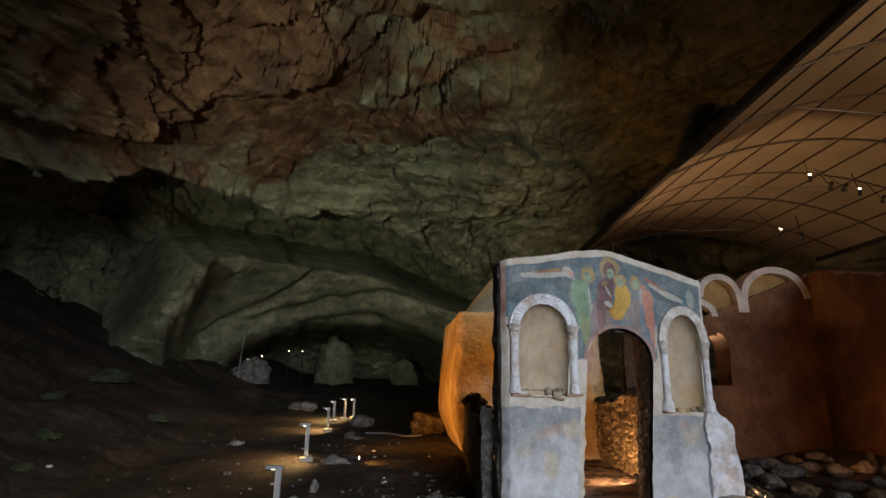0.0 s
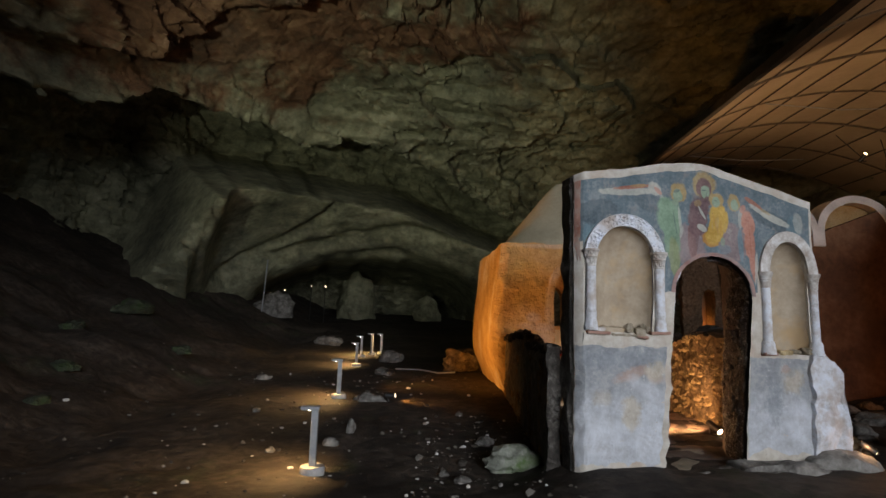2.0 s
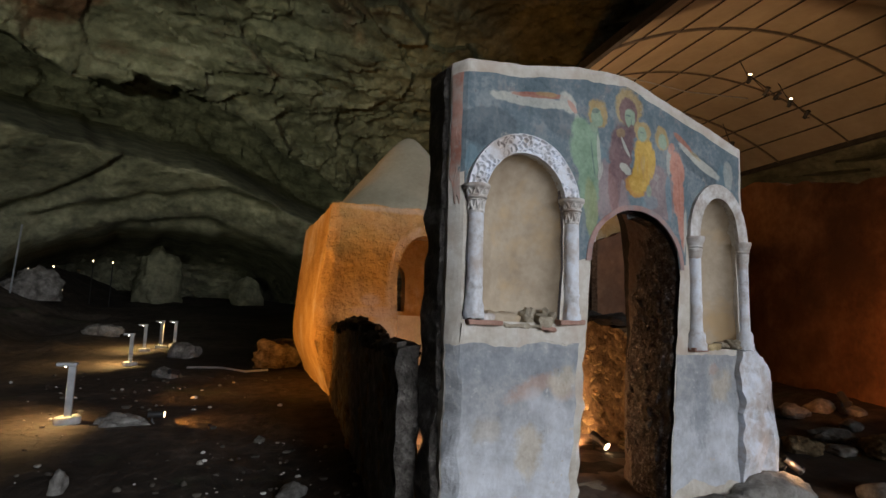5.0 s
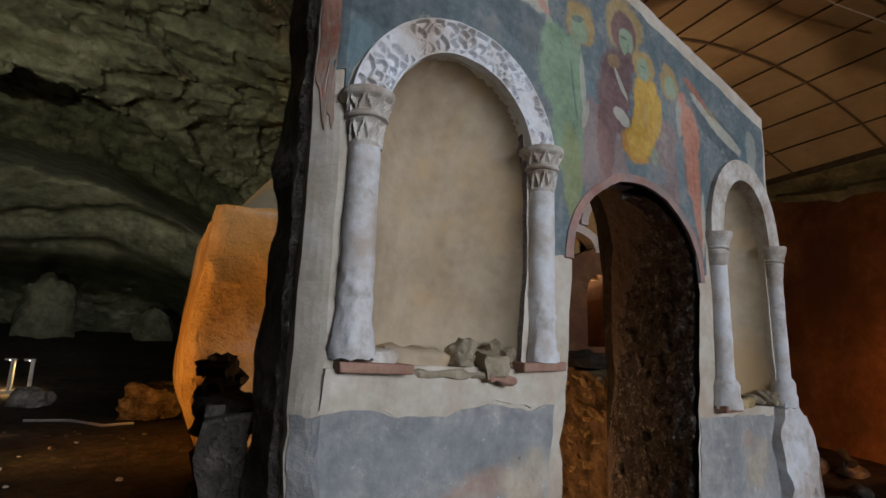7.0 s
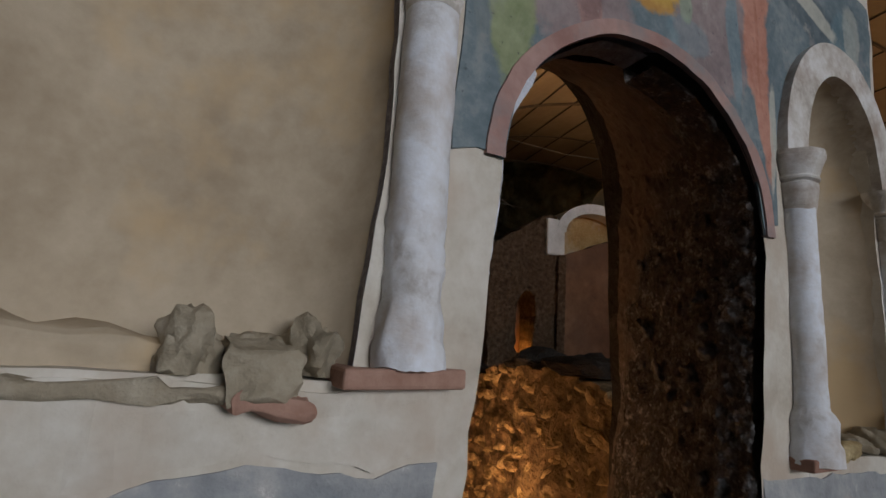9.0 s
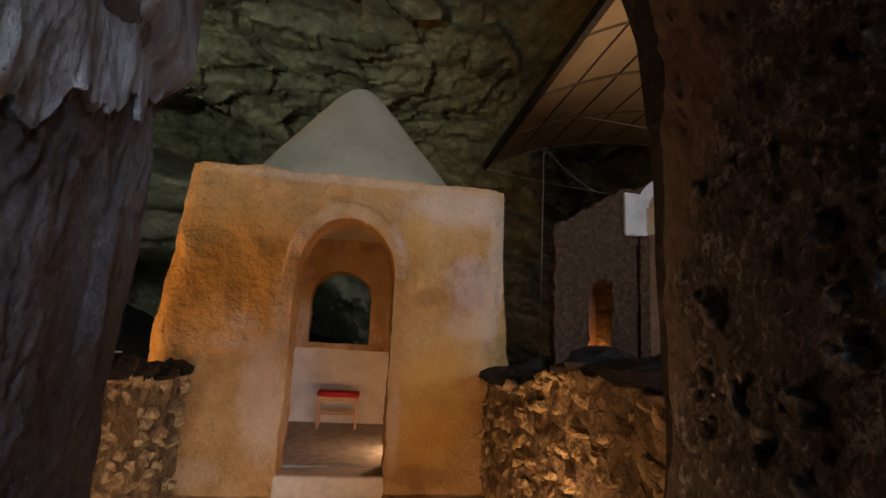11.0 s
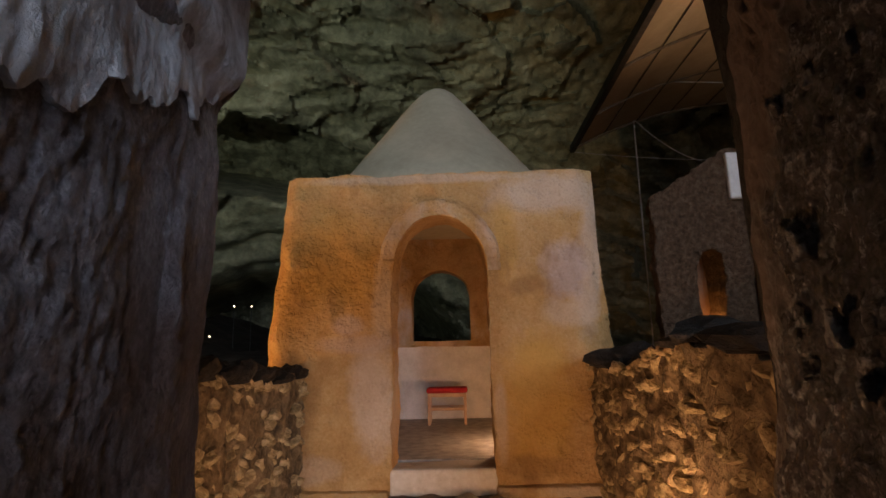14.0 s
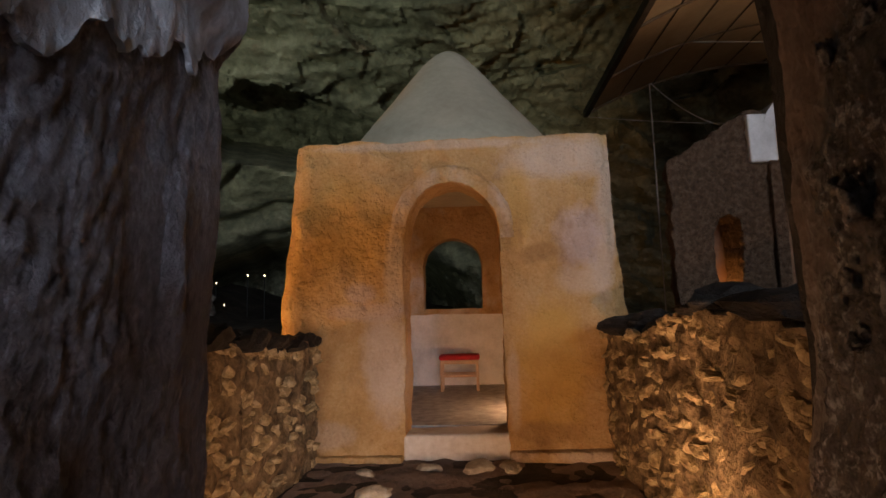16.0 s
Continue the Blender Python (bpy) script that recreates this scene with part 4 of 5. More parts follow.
    raw("arch_band", bent(rim, 0.008), faces, PAINTS["rose_grey"], base, "faded rose band round the door arch")

    # columns, capitals and carved arches of the niches
    def column(u, z0, z1, r, plain):
        prof = [(r * 1.22, z0), (r * 1.24, z0 + 0.03), (r * 1.10, z0 + 0.05), (r * 1.14, z0 + 0.075), (r * 1.0, z0 + 0.11), (r * 1.0, z0 + 0.14)]
        prof += [(r * (1 - 0.05 * t), z0 + 0.14 + (z1 - z0 - 0.30) * t) for t in [k / 60 for k in range(1, 61)]]
        if plain:
            prof = [(r * 1.55, z0), (r * 1.55, z0 + 0.045), (r * 1.40, z0 + 0.06), (r * 1.42, z0 + 0.11), (r * 1.25, z0 + 0.13), (r * 1.05, z0 + 0.14)] + prof[6:]
        bm = lathe(prof, 40, (u, -0.015))
        roughen(bm, 7, 0.002, 30, 0.0015)
        for vv in bm.verts:
            low_part = 1 - ease(z0 + 0.06, z0 + (0.24 if plain else 0.40), vv.co.z)
            vv.co += (0.004 if plain else 0.009) * low_part * noise.noise_vector(vv.co * 26) + (0 if plain else 0.006) * low_part * noise.noise_vector(vv.co * 60)
        shaft = part("column", bm, STUCCO, base, "chalk-white stucco column", True)
        c = z1 - 0.17
        tiers = [(0.97, 0.0, 0), (1.02, 0.01, 0)] + [(1.04 + 0.16 * q / 7, 0.012 + 0.066 * q / 7, 1) for q in range(8)]
        tiers += [(1.0, 0.084, 0), (1.26, 0.088, 0), (1.30, 0.094, 0), (1.22, 0.100, 0)] + [(1.24 + 0.34 * q / 6, 0.104 + 0.044 * q / 6, 2) for q in range(7)]
        tiers += [(1.62, 0.152, 0), (1.66, 0.158, 0), (1.66, 0.172, 0), (0.9, 0.173, 0)]
        sides, verts, faces = 72, [], []
        for f_r, dz, kind in tiers:
            for q in range(sides):
                t = 2 * math.pi * q / sides
                k = 0.0
                if kind and not plain:
                    y = (dz - (0.012 if kind == 1 else 0.104)) / (0.066 if kind == 1 else 0.044)
                    zig = abs(((t * 9 / (2 * math.pi)) % 1) * 2 - 1)
                    k = -0.20 * (1 - math.exp(-((zig - y) / 0.24) ** 2)) * (1 if 0.02 < y < 0.98 else 0.2)
                r2 = r * (f_r + k)
                verts.append(Vector((u + r2 * math.cos(t), -0.015 + r2 * math.sin(t), c + dz)))
        for i in range(len(tiers) - 1):
            for q in range(sides):
                faces.append((i * sides + q, i * sides + (q + 1) % sides, (i + 1) * sides + (q + 1) % sides, (i + 1) * sides + q))
        verts = [p + 0.003 * noise.noise_vector(p * 25) for p in verts]
        raw("capital", verts, faces, AGED, shaft, "two-tiered carved white capital" if not plain else "plain white capital")
    column(0.080, 1.40, 2.20, 0.053, False)
    column(0.828, 1.40, 2.20, 0.052, False)
    column(2.055, 1.20, 2.06, 0.047, True)
    column(2.635, 1.20, 2.06, 0.045, True)

    def ring(c, half, spring, rise, width, depth, carved):
        n, sec = (300, 26) if carved else (64, 9)
        verts, faces = [], []
        for i in range(n + 1):
            t = math.pi * i / n
            for k in range(sec):
                q = k / (sec - 1)
                d = -depth
                if carved:
                    # pierced tendrils: a net of small cells between raised borders
                    cell = noise.voronoi(Vector((t * 9.0, q * 3.1, c)))[0]
                    ph = t * 11.5
                    rise_of = max(1 - ease(0.10, 0.30, cell[1] - cell[0]), math.exp(-((q - 0.5 - 0.30 * math.sin(ph)) / 0.07) ** 2), 1 if q < 0.08 or q > 0.92 else 0, ease(0.12, 0.3, noise.noise(Vector((t * 3, q, 8)))))
                    d = -depth + 0.018 * (1 - rise_of)
                verts.append((c - (half + q * width) * math.cos(t), d, spring + (rise + q * width) * math.sin(t)))
            verts.append((c - (half + width) * math.cos(t), 0.01, spring + (rise + width) * math.sin(t)))
            verts.append((c - half * math.cos(t), 0.06, spring + rise * math.sin(t)))
        m = sec + 2
        for i in range(n):
            for k in range(m):
                faces.append((i * m + k, i * m + (k + 1) % m, (i + 1) * m + (k + 1) % m, (i + 1) * m + k))
        faces += [tuple(range(m)), tuple(n * m + k for k in range(m))]
        raw("niche_arch", bent(verts, 0.004), faces, STUCCO if carved else AGED, base, "white stucco arch carved with interlaced tendrils" if carved else "plain worn white arch")
    ring(NL[0], NL[1], NL[2], NL[3], 0.125, 0.035, True)
    ring(NR[0], NR[1], NR[2], NR[3], 0.115, 0.030, False)

    # sills: terracotta slabs and rubble
    def slab_piece(u0, u1, z, mat=TILE, h=0.032):
        bm = box(u0, u1, -0.055, 0.18, z - h, z, 0.006)
        part("sill_slab", roughen(bm, 12, 0.010), mat, base, "broken terracotta sill slab")
    slab_piece(0.035, 0.27, 1.39)
    slab_piece(0.71, 0.925, 1.40)
    slab_piece(1.98, 2.14, 1.215)
    slab_piece(2.57, 2.71, 1.22, STUCCO)
    def block_piece(u0, u1, d0, d1, z0, z1, mat, seed, label):
        bm = box(u0, u1, d0, d1, z0, z1, 0.012)
        bmesh.ops.subdivide_edges(bm, edges=bm.edges, cuts=5, use_grid_fill=True)
        for vert in bm.verts:
            vert.co += 0.024 * noise.noise_vector(vert.co * 13 + Vector((seed, 0, 0))) + 0.012 * noise.noise_vector(vert.co * 38)
        part("sill_rubble", bm, mat, base, label, True)
    block_piece(0.05, 0.23, -0.035, 0.10, 1.385, 1.425, AGED, 1, "broken lime mortar on a niche sill")
    block_piece(0.22, 0.49, 0.05, 0.18, 1.33, 1.432, NICHE, 2, "buff plaster bed of a niche sill")
    block_piece(0.30, 0.60, -0.03, 0.12, 1.335, 1.365, STONE, 3, "thin broken stone course")
    block_piece(0.555, 0.655, -0.055, 0.10, 1.345, 1.425, STONE, 4, "broken mortar lump")
    block_piece(0.56, 0.68, -0.065, 0.02, 1.33, 1.36, TILE, 5, "chip of terracotta")
    block_piece(2.18, 2.36, -0.01, 0.12, 1.19, 1.235, WALLSTONE, 6, "broken stone on a niche sill")
    for i, (u, w, h, d) in enumerate(((0.515, 0.045, 0.060, 0.0), (0.70, 0.045, 0.055, 0.02), (0.62, 0.06, 0.035, 0.05), (2.44, 0.05, 0.03, 0.02), (2.56, 0.035, 0.05, 0.0))):
        bm = rock_mesh(i + 3, (w, 0.07, h * 1.05), 4, 0.5)
        bmesh.ops.translate(bm, verts=bm.verts, vec=(u, 0.05 + d, (1.39 if u < 1 else 1.21) + h * 0.3))
        part("sill_rubble", bm, STONE, base, "rough stone on a niche sill", True)
    v, f = slab(spread(0.0, 0.93, 0.03), lambda u: 1.25 + edge(u, 1), lambda u: 1.37 + 0.4 * edge(u, 11), -0.008, 0.01, 0.04)
    raw("sill_band", bent(v, 0.022), f, PLASTER, base, "white plaster band below a niche")
    # lower right buttress, wider and broken
    v, f = slab(spread(2.55, 2.98, 0.03), lambda u: -0.25, lambda u: 1.19 - 0.10 * ease(2.7, 2.86, u) - 0.95 * ease(2.86, 3.02, u) + 0.07 * noise.noise(Vector((u * 14, 1, 0))), -0.05, 0.34, 0.05)
    raw("buttress", bent(v, 0.042, False), f, STUCCO, base, "whitewashed broken stone buttress")
    for i in range(9):
        z = 0.25 + 0.1 * i
        bm = rock_mesh(i + 40, (0.07, 0.10, 0.045), 2, 0.5)
        bmesh.ops.translate(bm, verts=bm.verts, vec=(2.93 - 0.028 * i + 0.03 * noise.noise(Vector((i, 0, 0))), 0.05 + 0.05 * (i % 3), z))
        part("stone", bm, STUCCO, base)
    return base


front()


# ---- low rubble walls of the passage ----
def rubble_wall(name, x, side, y0, y1, top, seed, label, core=None, dark_back=False, thick=0.55):
    """A rubble wall along y; its stone face looks towards the passage (side +1: towards +x)."""
    rnd = random.Random(seed)
    base = thing(name, Matrix.Translation((x, y0, 0)), label, "low wall")
    ys = spread(0, y1 - y0, 0.045)
    v, f = slab(ys, lambda u: -0.3, lambda u: top(u) + 0.05 * noise.noise(Vector((u * 3, seed, 0))), 0, thick, 0.045)
    verts = []
    for u, d, z in v:
        p = Vector((-side * d, u, z))
        verts.append(p + 0.05 * noise.noise_vector(p * 3 + Vector((seed, 0, 0))) + 0.05 * noise.noise_vector(p * 9) + 0.02 * noise.noise_vector(p * 19))
    raw("core", verts, f, core or RUBBLE, base, "rubble and mortar core")
    if dark_back:
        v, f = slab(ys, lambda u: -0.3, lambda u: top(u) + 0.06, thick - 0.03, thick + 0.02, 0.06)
        raw("outer_face", [Vector((-side * d, u, z)) + 0.03 * noise.noise_vector(Vector((d, u, z)) * 6) for u, d, z in v], f, BLACKSTONE, base, "near-black outer face")
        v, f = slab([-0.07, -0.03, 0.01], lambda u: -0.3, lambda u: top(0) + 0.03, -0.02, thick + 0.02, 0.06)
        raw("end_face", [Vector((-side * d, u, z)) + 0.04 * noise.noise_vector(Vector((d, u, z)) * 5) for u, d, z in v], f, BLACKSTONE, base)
    shapes = []
    for k in range(9):
        bm = rock_mesh(seed + k * 3, (0.10, 0.11, 0.075), 2, 0.55)
        me = bpy.data.meshes.new("stone")
        bm.to_mesh(me)
        bm.free()
        me.materials.append(WALLSTONE)
        shapes.append(me)
    for k in range(300):
        u, z = rnd.uniform(0.05, y1 - y0 - 0.05), rnd.uniform(0.0, 1.3)
        w, h = rnd.uniform(0.06, 0.15), rnd.uniform(0.045, 0.10)
        if z + h > top(u):
            z = top(u) - h
        ob = new("stone", rnd.choice(shapes))
        ob.parent = base
        ob.matrix_basis = pose(-side * rnd.uniform(-0.015, 0.05), u, z + h / 2, rnd.uniform(-60, 60), rnd.uniform(-25, 25), rnd.uniform(-25, 25) + rnd.choice((0, 180))) @ Matrix.Diagonal((0.5, w / 0.20, h / 0.14, 1))
    for i in range(10):
        u = (i + 0.5) * (y1 - y0) / 10 + rnd.uniform(-0.1, 0.1)
        bm = rock_mesh(seed + 60 + i, (min(rnd.uniform(0.16, 0.28), 0.06 + thick * 0.6), rnd.uniform(0.16, 0.28), rnd.uniform(0.07, 0.12)), 3, 0.5)
        bmesh.ops.translate(bm, verts=bm.verts, vec=(-side * rnd.uniform(0.1, 0.45) * thick / 0.55, u, top(u) + 0.01))
        part("cap_stone", bm, CAPSTONE, base, "near-black cap stone" if i == 0 else "")
    return base


rubble_wall("passage_wall", 3.50, -1, 7.6, 11.33, lambda u: 1.20 + 0.16 * ease(0.3, 1.0, u) * (1 - ease(1.9, 2.6, u)), 11, "low rubble wall with dark top, lit amber")
rubble_wall("passage_wall", 0.93, 1, 6.86, 11.33, lambda u: 1.18 - 0.06 * math.sin(u * 2), 23, "low broken rubble wall beside the chapel, dark outer face", None, True, 0.10)


def passage_floor():
    xs, ys = spread(0.96, 3.48, 0.05), spread(7.0, 11.4, 0.05)
    verts = [(x, y, 0.085 + 0.035 * noise.noise(Vector((x, y, 0)) * 3) + 0.022 * noise.noise(Vector((x, y, 3)) * 8)) for y in ys for x in xs]
    w = len(xs)
    faces = [(j * w + i, j * w + i + 1, j * w + w + i + 1, j * w + w + i) for j in range(len(ys) - 1) for i in range(w - 1)]
    tagged(raw("floor_passage", verts, faces, PACKED, smooth=True), "uneven packed brown earth floor of the passage", "floor", kind="structure")


passage_floor()

# ---- the little domed chapel ----
def chapel():
    base = thing("domed_chapel", Matrix.Translation((2.17, 11.35, 0)), "small domed chapel with arched doorway, ochre render under amber light", "chapel")
    # battered front with a doorway; local x from the middle
    side = lambda z: 1.48 + 0.18 * (1 - ease(0, 2.6, z))
    def half_left(z):
        return 1.30 + 0.31 * ease(-0.1, 1.0, z) - 0.13 * ease(1.2, 2.97, z)
    top = lambda u: 2.97 + 0.02 * noise.noise(Vector((u * 3, 0, 5)))
    dl, dr, spring, rise = -0.44, 0.45, 2.02, 0.54
    arch = arc_top((dl + dr) / 2, (dr - dl) / 2, spring, rise)
    low = lambda u: -0.25
    v, f = gather([slab(spread(-1.43, dl, 0.035), low, top, 0, 0.45, 0.035), slab(spread(dl, dr, 0.03), arch, top, 0, 0.45, 0.035), slab(spread(dr, 1.43, 0.035), low, top, 0, 0.45, 0.035)])

    def batter(q, amount=0.020):
        out = []
        for u, d, z in q:
            k = ease(0.6, 1.43, abs(u))
            u = u * (1 + k * ((side(z) if u > 0 else half_left(z)) / 1.43 - 1))
            d = d - 0.06 * (1 - ease(0, 2.6, z)) + (0.09 * ease(0.88, 1.0, abs(u) / (side(z) if u > 0 else half_left(z))) ** 2 if d < 0.2 else 0)
            p = Vector((u, d, z))
            out.append(p + amount * noise.noise_vector(p * 2.2) + 0.7 * amount * noise.noise_vector(p * 6) + 0.5 * amount * noise.noise_vector(p * 15))
        return out
    raw("front_wall", batter(v), f, CHAPELFRONT, base, "ochre rendered front", True)
    # outer band round the door, a little recessed look
    n, band = 40, []
    for i in range(n + 1):
        t = math.pi * i / n
        for r, d in ((1.0, -0.030), (1.24, -0.026), (1.38, 0.03), (1.0, 0.03)):
            band.append((0.005 - 0.445 * r * math.cos(t), d, spring + rise * (1 + (r - 1) * 1.05) * math.sin(t)))
    faces = [(4 * i + a, 4 * i + 4 + a, 4 * i + 4 + (a + 1) % 4, 4 * i + (a + 1) % 4) for i in range(n) for a in range(4)]
    raw("arch_band", batter(band, 0.014), faces, OCHRE, base)
    # side walls
    for s in (-1, 1):
        ys = spread(0.45, 3.2, 0.12)
        v, f = slab(ys, low, lambda u: 2.95, 0, 0.40, 0.10)
        out = []
        for u, d, z in v:
            p = Vector((side(z) - d, u, z)) if s > 0 else Vector((d - half_left(z) - 0.09 * (u - 0.45), u, z))
            out.append(p + 0.02 * noise.noise_vector(p * 2.2))
        raw("side_wall", out, f, OCHRE, base, "ochre rendered side wall", True)
    # back wall with the arched window
    wl, wr, wz, ws, wrise = -0.55, 0.30, 1.38, 2.02, 0.38
    warch = arc_top((wl + wr) / 2, (wr - wl) / 2, ws, wrise)
    v, f = gather([slab(spread(-1.1, wl, 0.08), low, lambda u: 2.9, 2.85, 3.2, 0.1), slab(spread(wl, wr, 0.04), low, lambda u: wz, 2.85, 3.2, 0.1),
                   slab(spread(wl, wr, 0.04), warch, lambda u: 2.9, 2.85, 3.2, 0.1), slab(spread(wr, 1.1, 0.08), low, lambda u: 2.9, 2.85, 3.2, 0.1)])
    raw("back_wall", [Vector(q) + 0.012 * noise.noise_vector(Vector(q) * 3) for q in v], f, OCHRE, base, "ochre wall with an arched window", True)
    part("floor", roughen(box(-1.05, 1.05, 0.3, 2.9, 0.0, 0.31), 3, 0.01), CONCRETE, base, "worn pale chapel floor")
    v, f = slab(spread(-1.0, 1.0, 0.08), lambda u: 0.2, lambda u: 1.30 + 0.03 * noise.noise(Vector((u * 4, 0, 1))), 2.82, 2.87, 0.08)
    raw("back_dado", [Vector(q) + 0.012 * noise.noise_vector(Vector(q) * 3) for q in v], f, WHITE, base, "whitewashed lower back wall", True)
    part("sill", roughen(box(-0.46, 0.47, -0.07, 0.45, -0.1, 0.29, 0.03), 5, 0.03), PLASTER, base, "pale worn stone door sill")
    part("plinth", roughen(box(0.46, 1.36, -0.16, 0.05, -0.1, 0.17, 0.02), 4, 0.02), OCHRE, base)
    part("plinth", roughen(box(-1.36, -0.46, -0.14, 0.05, -0.1, 0.13, 0.02), 4, 0.02), OCHRE, base)
    part("roof", roughen(box(-1.40, 1.40, 0.05, 3.18, 2.86, 2.95), 3, 0.01), DOME, base)
    prof = [(1.37, 2.90), (1.34, 3.02), (1.17, 3.25), (0.95, 3.53), (0.70, 3.83), (0.50, 4.10), (0.34, 4.30), (0.22, 4.43), (0.11, 4.51), (0.03, 4.54)]
    bm = lathe(prof, 48, (-0.04, 1.45))
    part("dome", roughen(bm, 1.6, 0.02), DOME, base, "pointed grey plaster dome", True)
    return base


chapel()

# ---- the arcaded nave wall ----
def nave_wall():
    base = thing("nave_wall", Matrix.Translation((0, 11.6, 0)), "ruined nave wall with blind white arches over brown render", "ruined wall")
    top = lambda x: 2.72 + 0.48 * (x - 4.25) / 0.75 if x < 5.0 else 3.20
    n1 = (4.76, 0.125, 2.04, 0.16)
    v, f = gather([slab(spread(4.25, 4.635, 0.03), lambda u: -0.2, lambda u: top(u) + 0.04 * noise.noise(Vector((u * 5, 0, 0))), 0, 0.14, 0.03), slab(spread(4.635, 4.885, 0.03), lambda u: -0.2, lambda u: 1.2, 0, 0.5, 0.1),
                   slab(spread(4.635, 4.885, 0.03), arc_top(*n1), top, 0, 0.5, 0.05), slab(spread(4.885, 5.16, 0.03), lambda u: -0.2, top, 0, 0.5, 0.05)])
    raw("masonry", [Vector(q) + 0.020 * noise.noise_vector(Vector(q) * 3.5) + 0.030 * noise.noise_vector(Vector(q) * 13) for q in v], f, RUINSTONE, base, "bare rubble masonry end")
    raw("masonry_niche", *slab(spread(4.6, 5.2, 0.1), lambda u: 0.8, lambda u: 2.5, 0.42, 0.5, 0.2), BROWN, base)
    # white block and arches
    def arch(c, half, spring, rise, w):
        n, vs = 36, []
        for i in range(n + 1):
            t = math.pi * i / n
            for r, d in ((0, -0.04), (w, -0.04), (w, 0.42), (0, 0.42)):
                vs.append((c - (half + r) * math.cos(t), d, spring + (rise + r) * math.sin(t)))
        fs = [(4 * i + a, 4 * i + 4 + a, 4 * i + 4 + (a + 1) % 4, 4 * i + (a + 1) % 4) for i in range(n) for a in range(4)]
        raw("arch", [Vector(q) + 0.012 * noise.noise_vector(Vector(q) * 4) for q in vs], fs, WHITE, base, "white plastered arch")
        raw("lunette", *slab(spread(c - half, c + half, 0.06), lambda u: 2.6, arc_top(c, half, spring, rise), 0.18, 0.3, 0.2), OCHRE, base, "ochre back of a blind arch")
    arch(5.74, 0.47, 3.00, 0.30, 0.13)
    arch(6.42, 0.36, 3.42, 0.40, 0.13)
    arch(7.66, 0.62, 3.42, 0.56, 0.15)
    part("impost", roughen(box(4.99, 5.25, -0.05, 0.45, 2.68, 3.16, 0.02), 5, 0.02), WHITE, base, "white plastered block at the arch's springing")
    part("impost", roughen(box(6.80, 7.04, -0.045, 0.42, 3.1, 3.50, 0.02), 5, 0.02), WHITE, base)
    part("pilaster", roughen(box(5.16, 5.27, -0.06, 0.3, -0.2, 2.69, 0.01), 5, 0.012), RUINSTONE, base, "slim brown-grey pilaster")
    # brown render below, with an arched slot
    rise_top = lambda x: 2.86 + 0.40 * (x - 5.66) + 0.03 * noise.noise(Vector((x * 6, 0, 0)))
    n2 = (6.27, 0.24, 2.3, 0.35)
    v, f = gather([slab(spread(5.27, 6.03, 0.06), lambda u: -0.2, rise_top, -0.02, 0.6, 0.12), slab(spread(6.03, 6.51, 0.04), lambda u: -0.2, lambda u: 1.55, -0.02, 0.6, 0.12),
                   slab(spread(6.03, 6.51, 0.04), arc_top(*n2), rise_top, -0.02, 0.6, 0.12), slab(spread(6.51, 8.45, 0.08), lambda u: -0.2, rise_top, -0.02, 0.6, 0.12)])
    raw("render", [Vector(q) + 0.018 * noise.noise_vector(Vector(q) * 2) for q in v], f, BROWN, base, "brown earth render with an arched slot", True)
    return base


nave_wall()


def side_wall():
    """The long brown wall that comes forward from the arcade."""
    line = [Vector((8.45, 11.6, 0)), Vector((7.95, 9.6, 0)), Vector((7.6, 8.2, 0)), Vector((7.4, 6.0, 0)), Vector((7.3, 2.0, 0)), Vector((7.3, -2.0, 0))]
    verts, faces = [], []
    pts = []
    for a, b in zip(line, line[1:]):
        n = max(2, round((b - a).length / 0.12))
        pts += [a.lerp(b, i / n) for i in range(n)]
    m = 36
    for d in (0, 0.7):
        for i, p in enumerate(pts):
            t = 3.40 + 0.55 * ease(8.5, 11.5, p.y) + 0.10 * noise.noise(Vector((p.y * 1.5, 0, 0))) + 0.05 * noise.noise(Vector((p.y * 5, 2, 0)))
            for k in range(m + 1):
                q = Vector((p.x + d, p.y, -0.2 + (t + 0.2) * k / m))
                q.x += 0.35 * (1 - ease(0.0, 0.5, q.z)) * -1 * (d == 0) * 0.3
                verts.append(q + 0.02 * noise.noise_vector(q * 2.0))
    w = len(pts)
    at = lambda s, i, k: (s * w + i) * (m + 1) + k
    for i in range(w - 1):
        for k in range(m):
            faces.append((at(0, i, k), at(0, i + 1, k), at(0, i + 1, k + 1), at(0, i, k + 1)))
            faces.append((at(1, i, k), at(1, i, k + 1), at(1, i + 1, k + 1), at(1, i + 1, k)))
        faces.append((at(0, i, m), at(0, i + 1, m), at(1, i + 1, m), at(1, i, m)))
    tagged(raw("wall_east", verts, faces, BROWN, smooth=True), "tall brown earth-rendered wall with a ragged top", "wall", kind="structure")


side_wall()


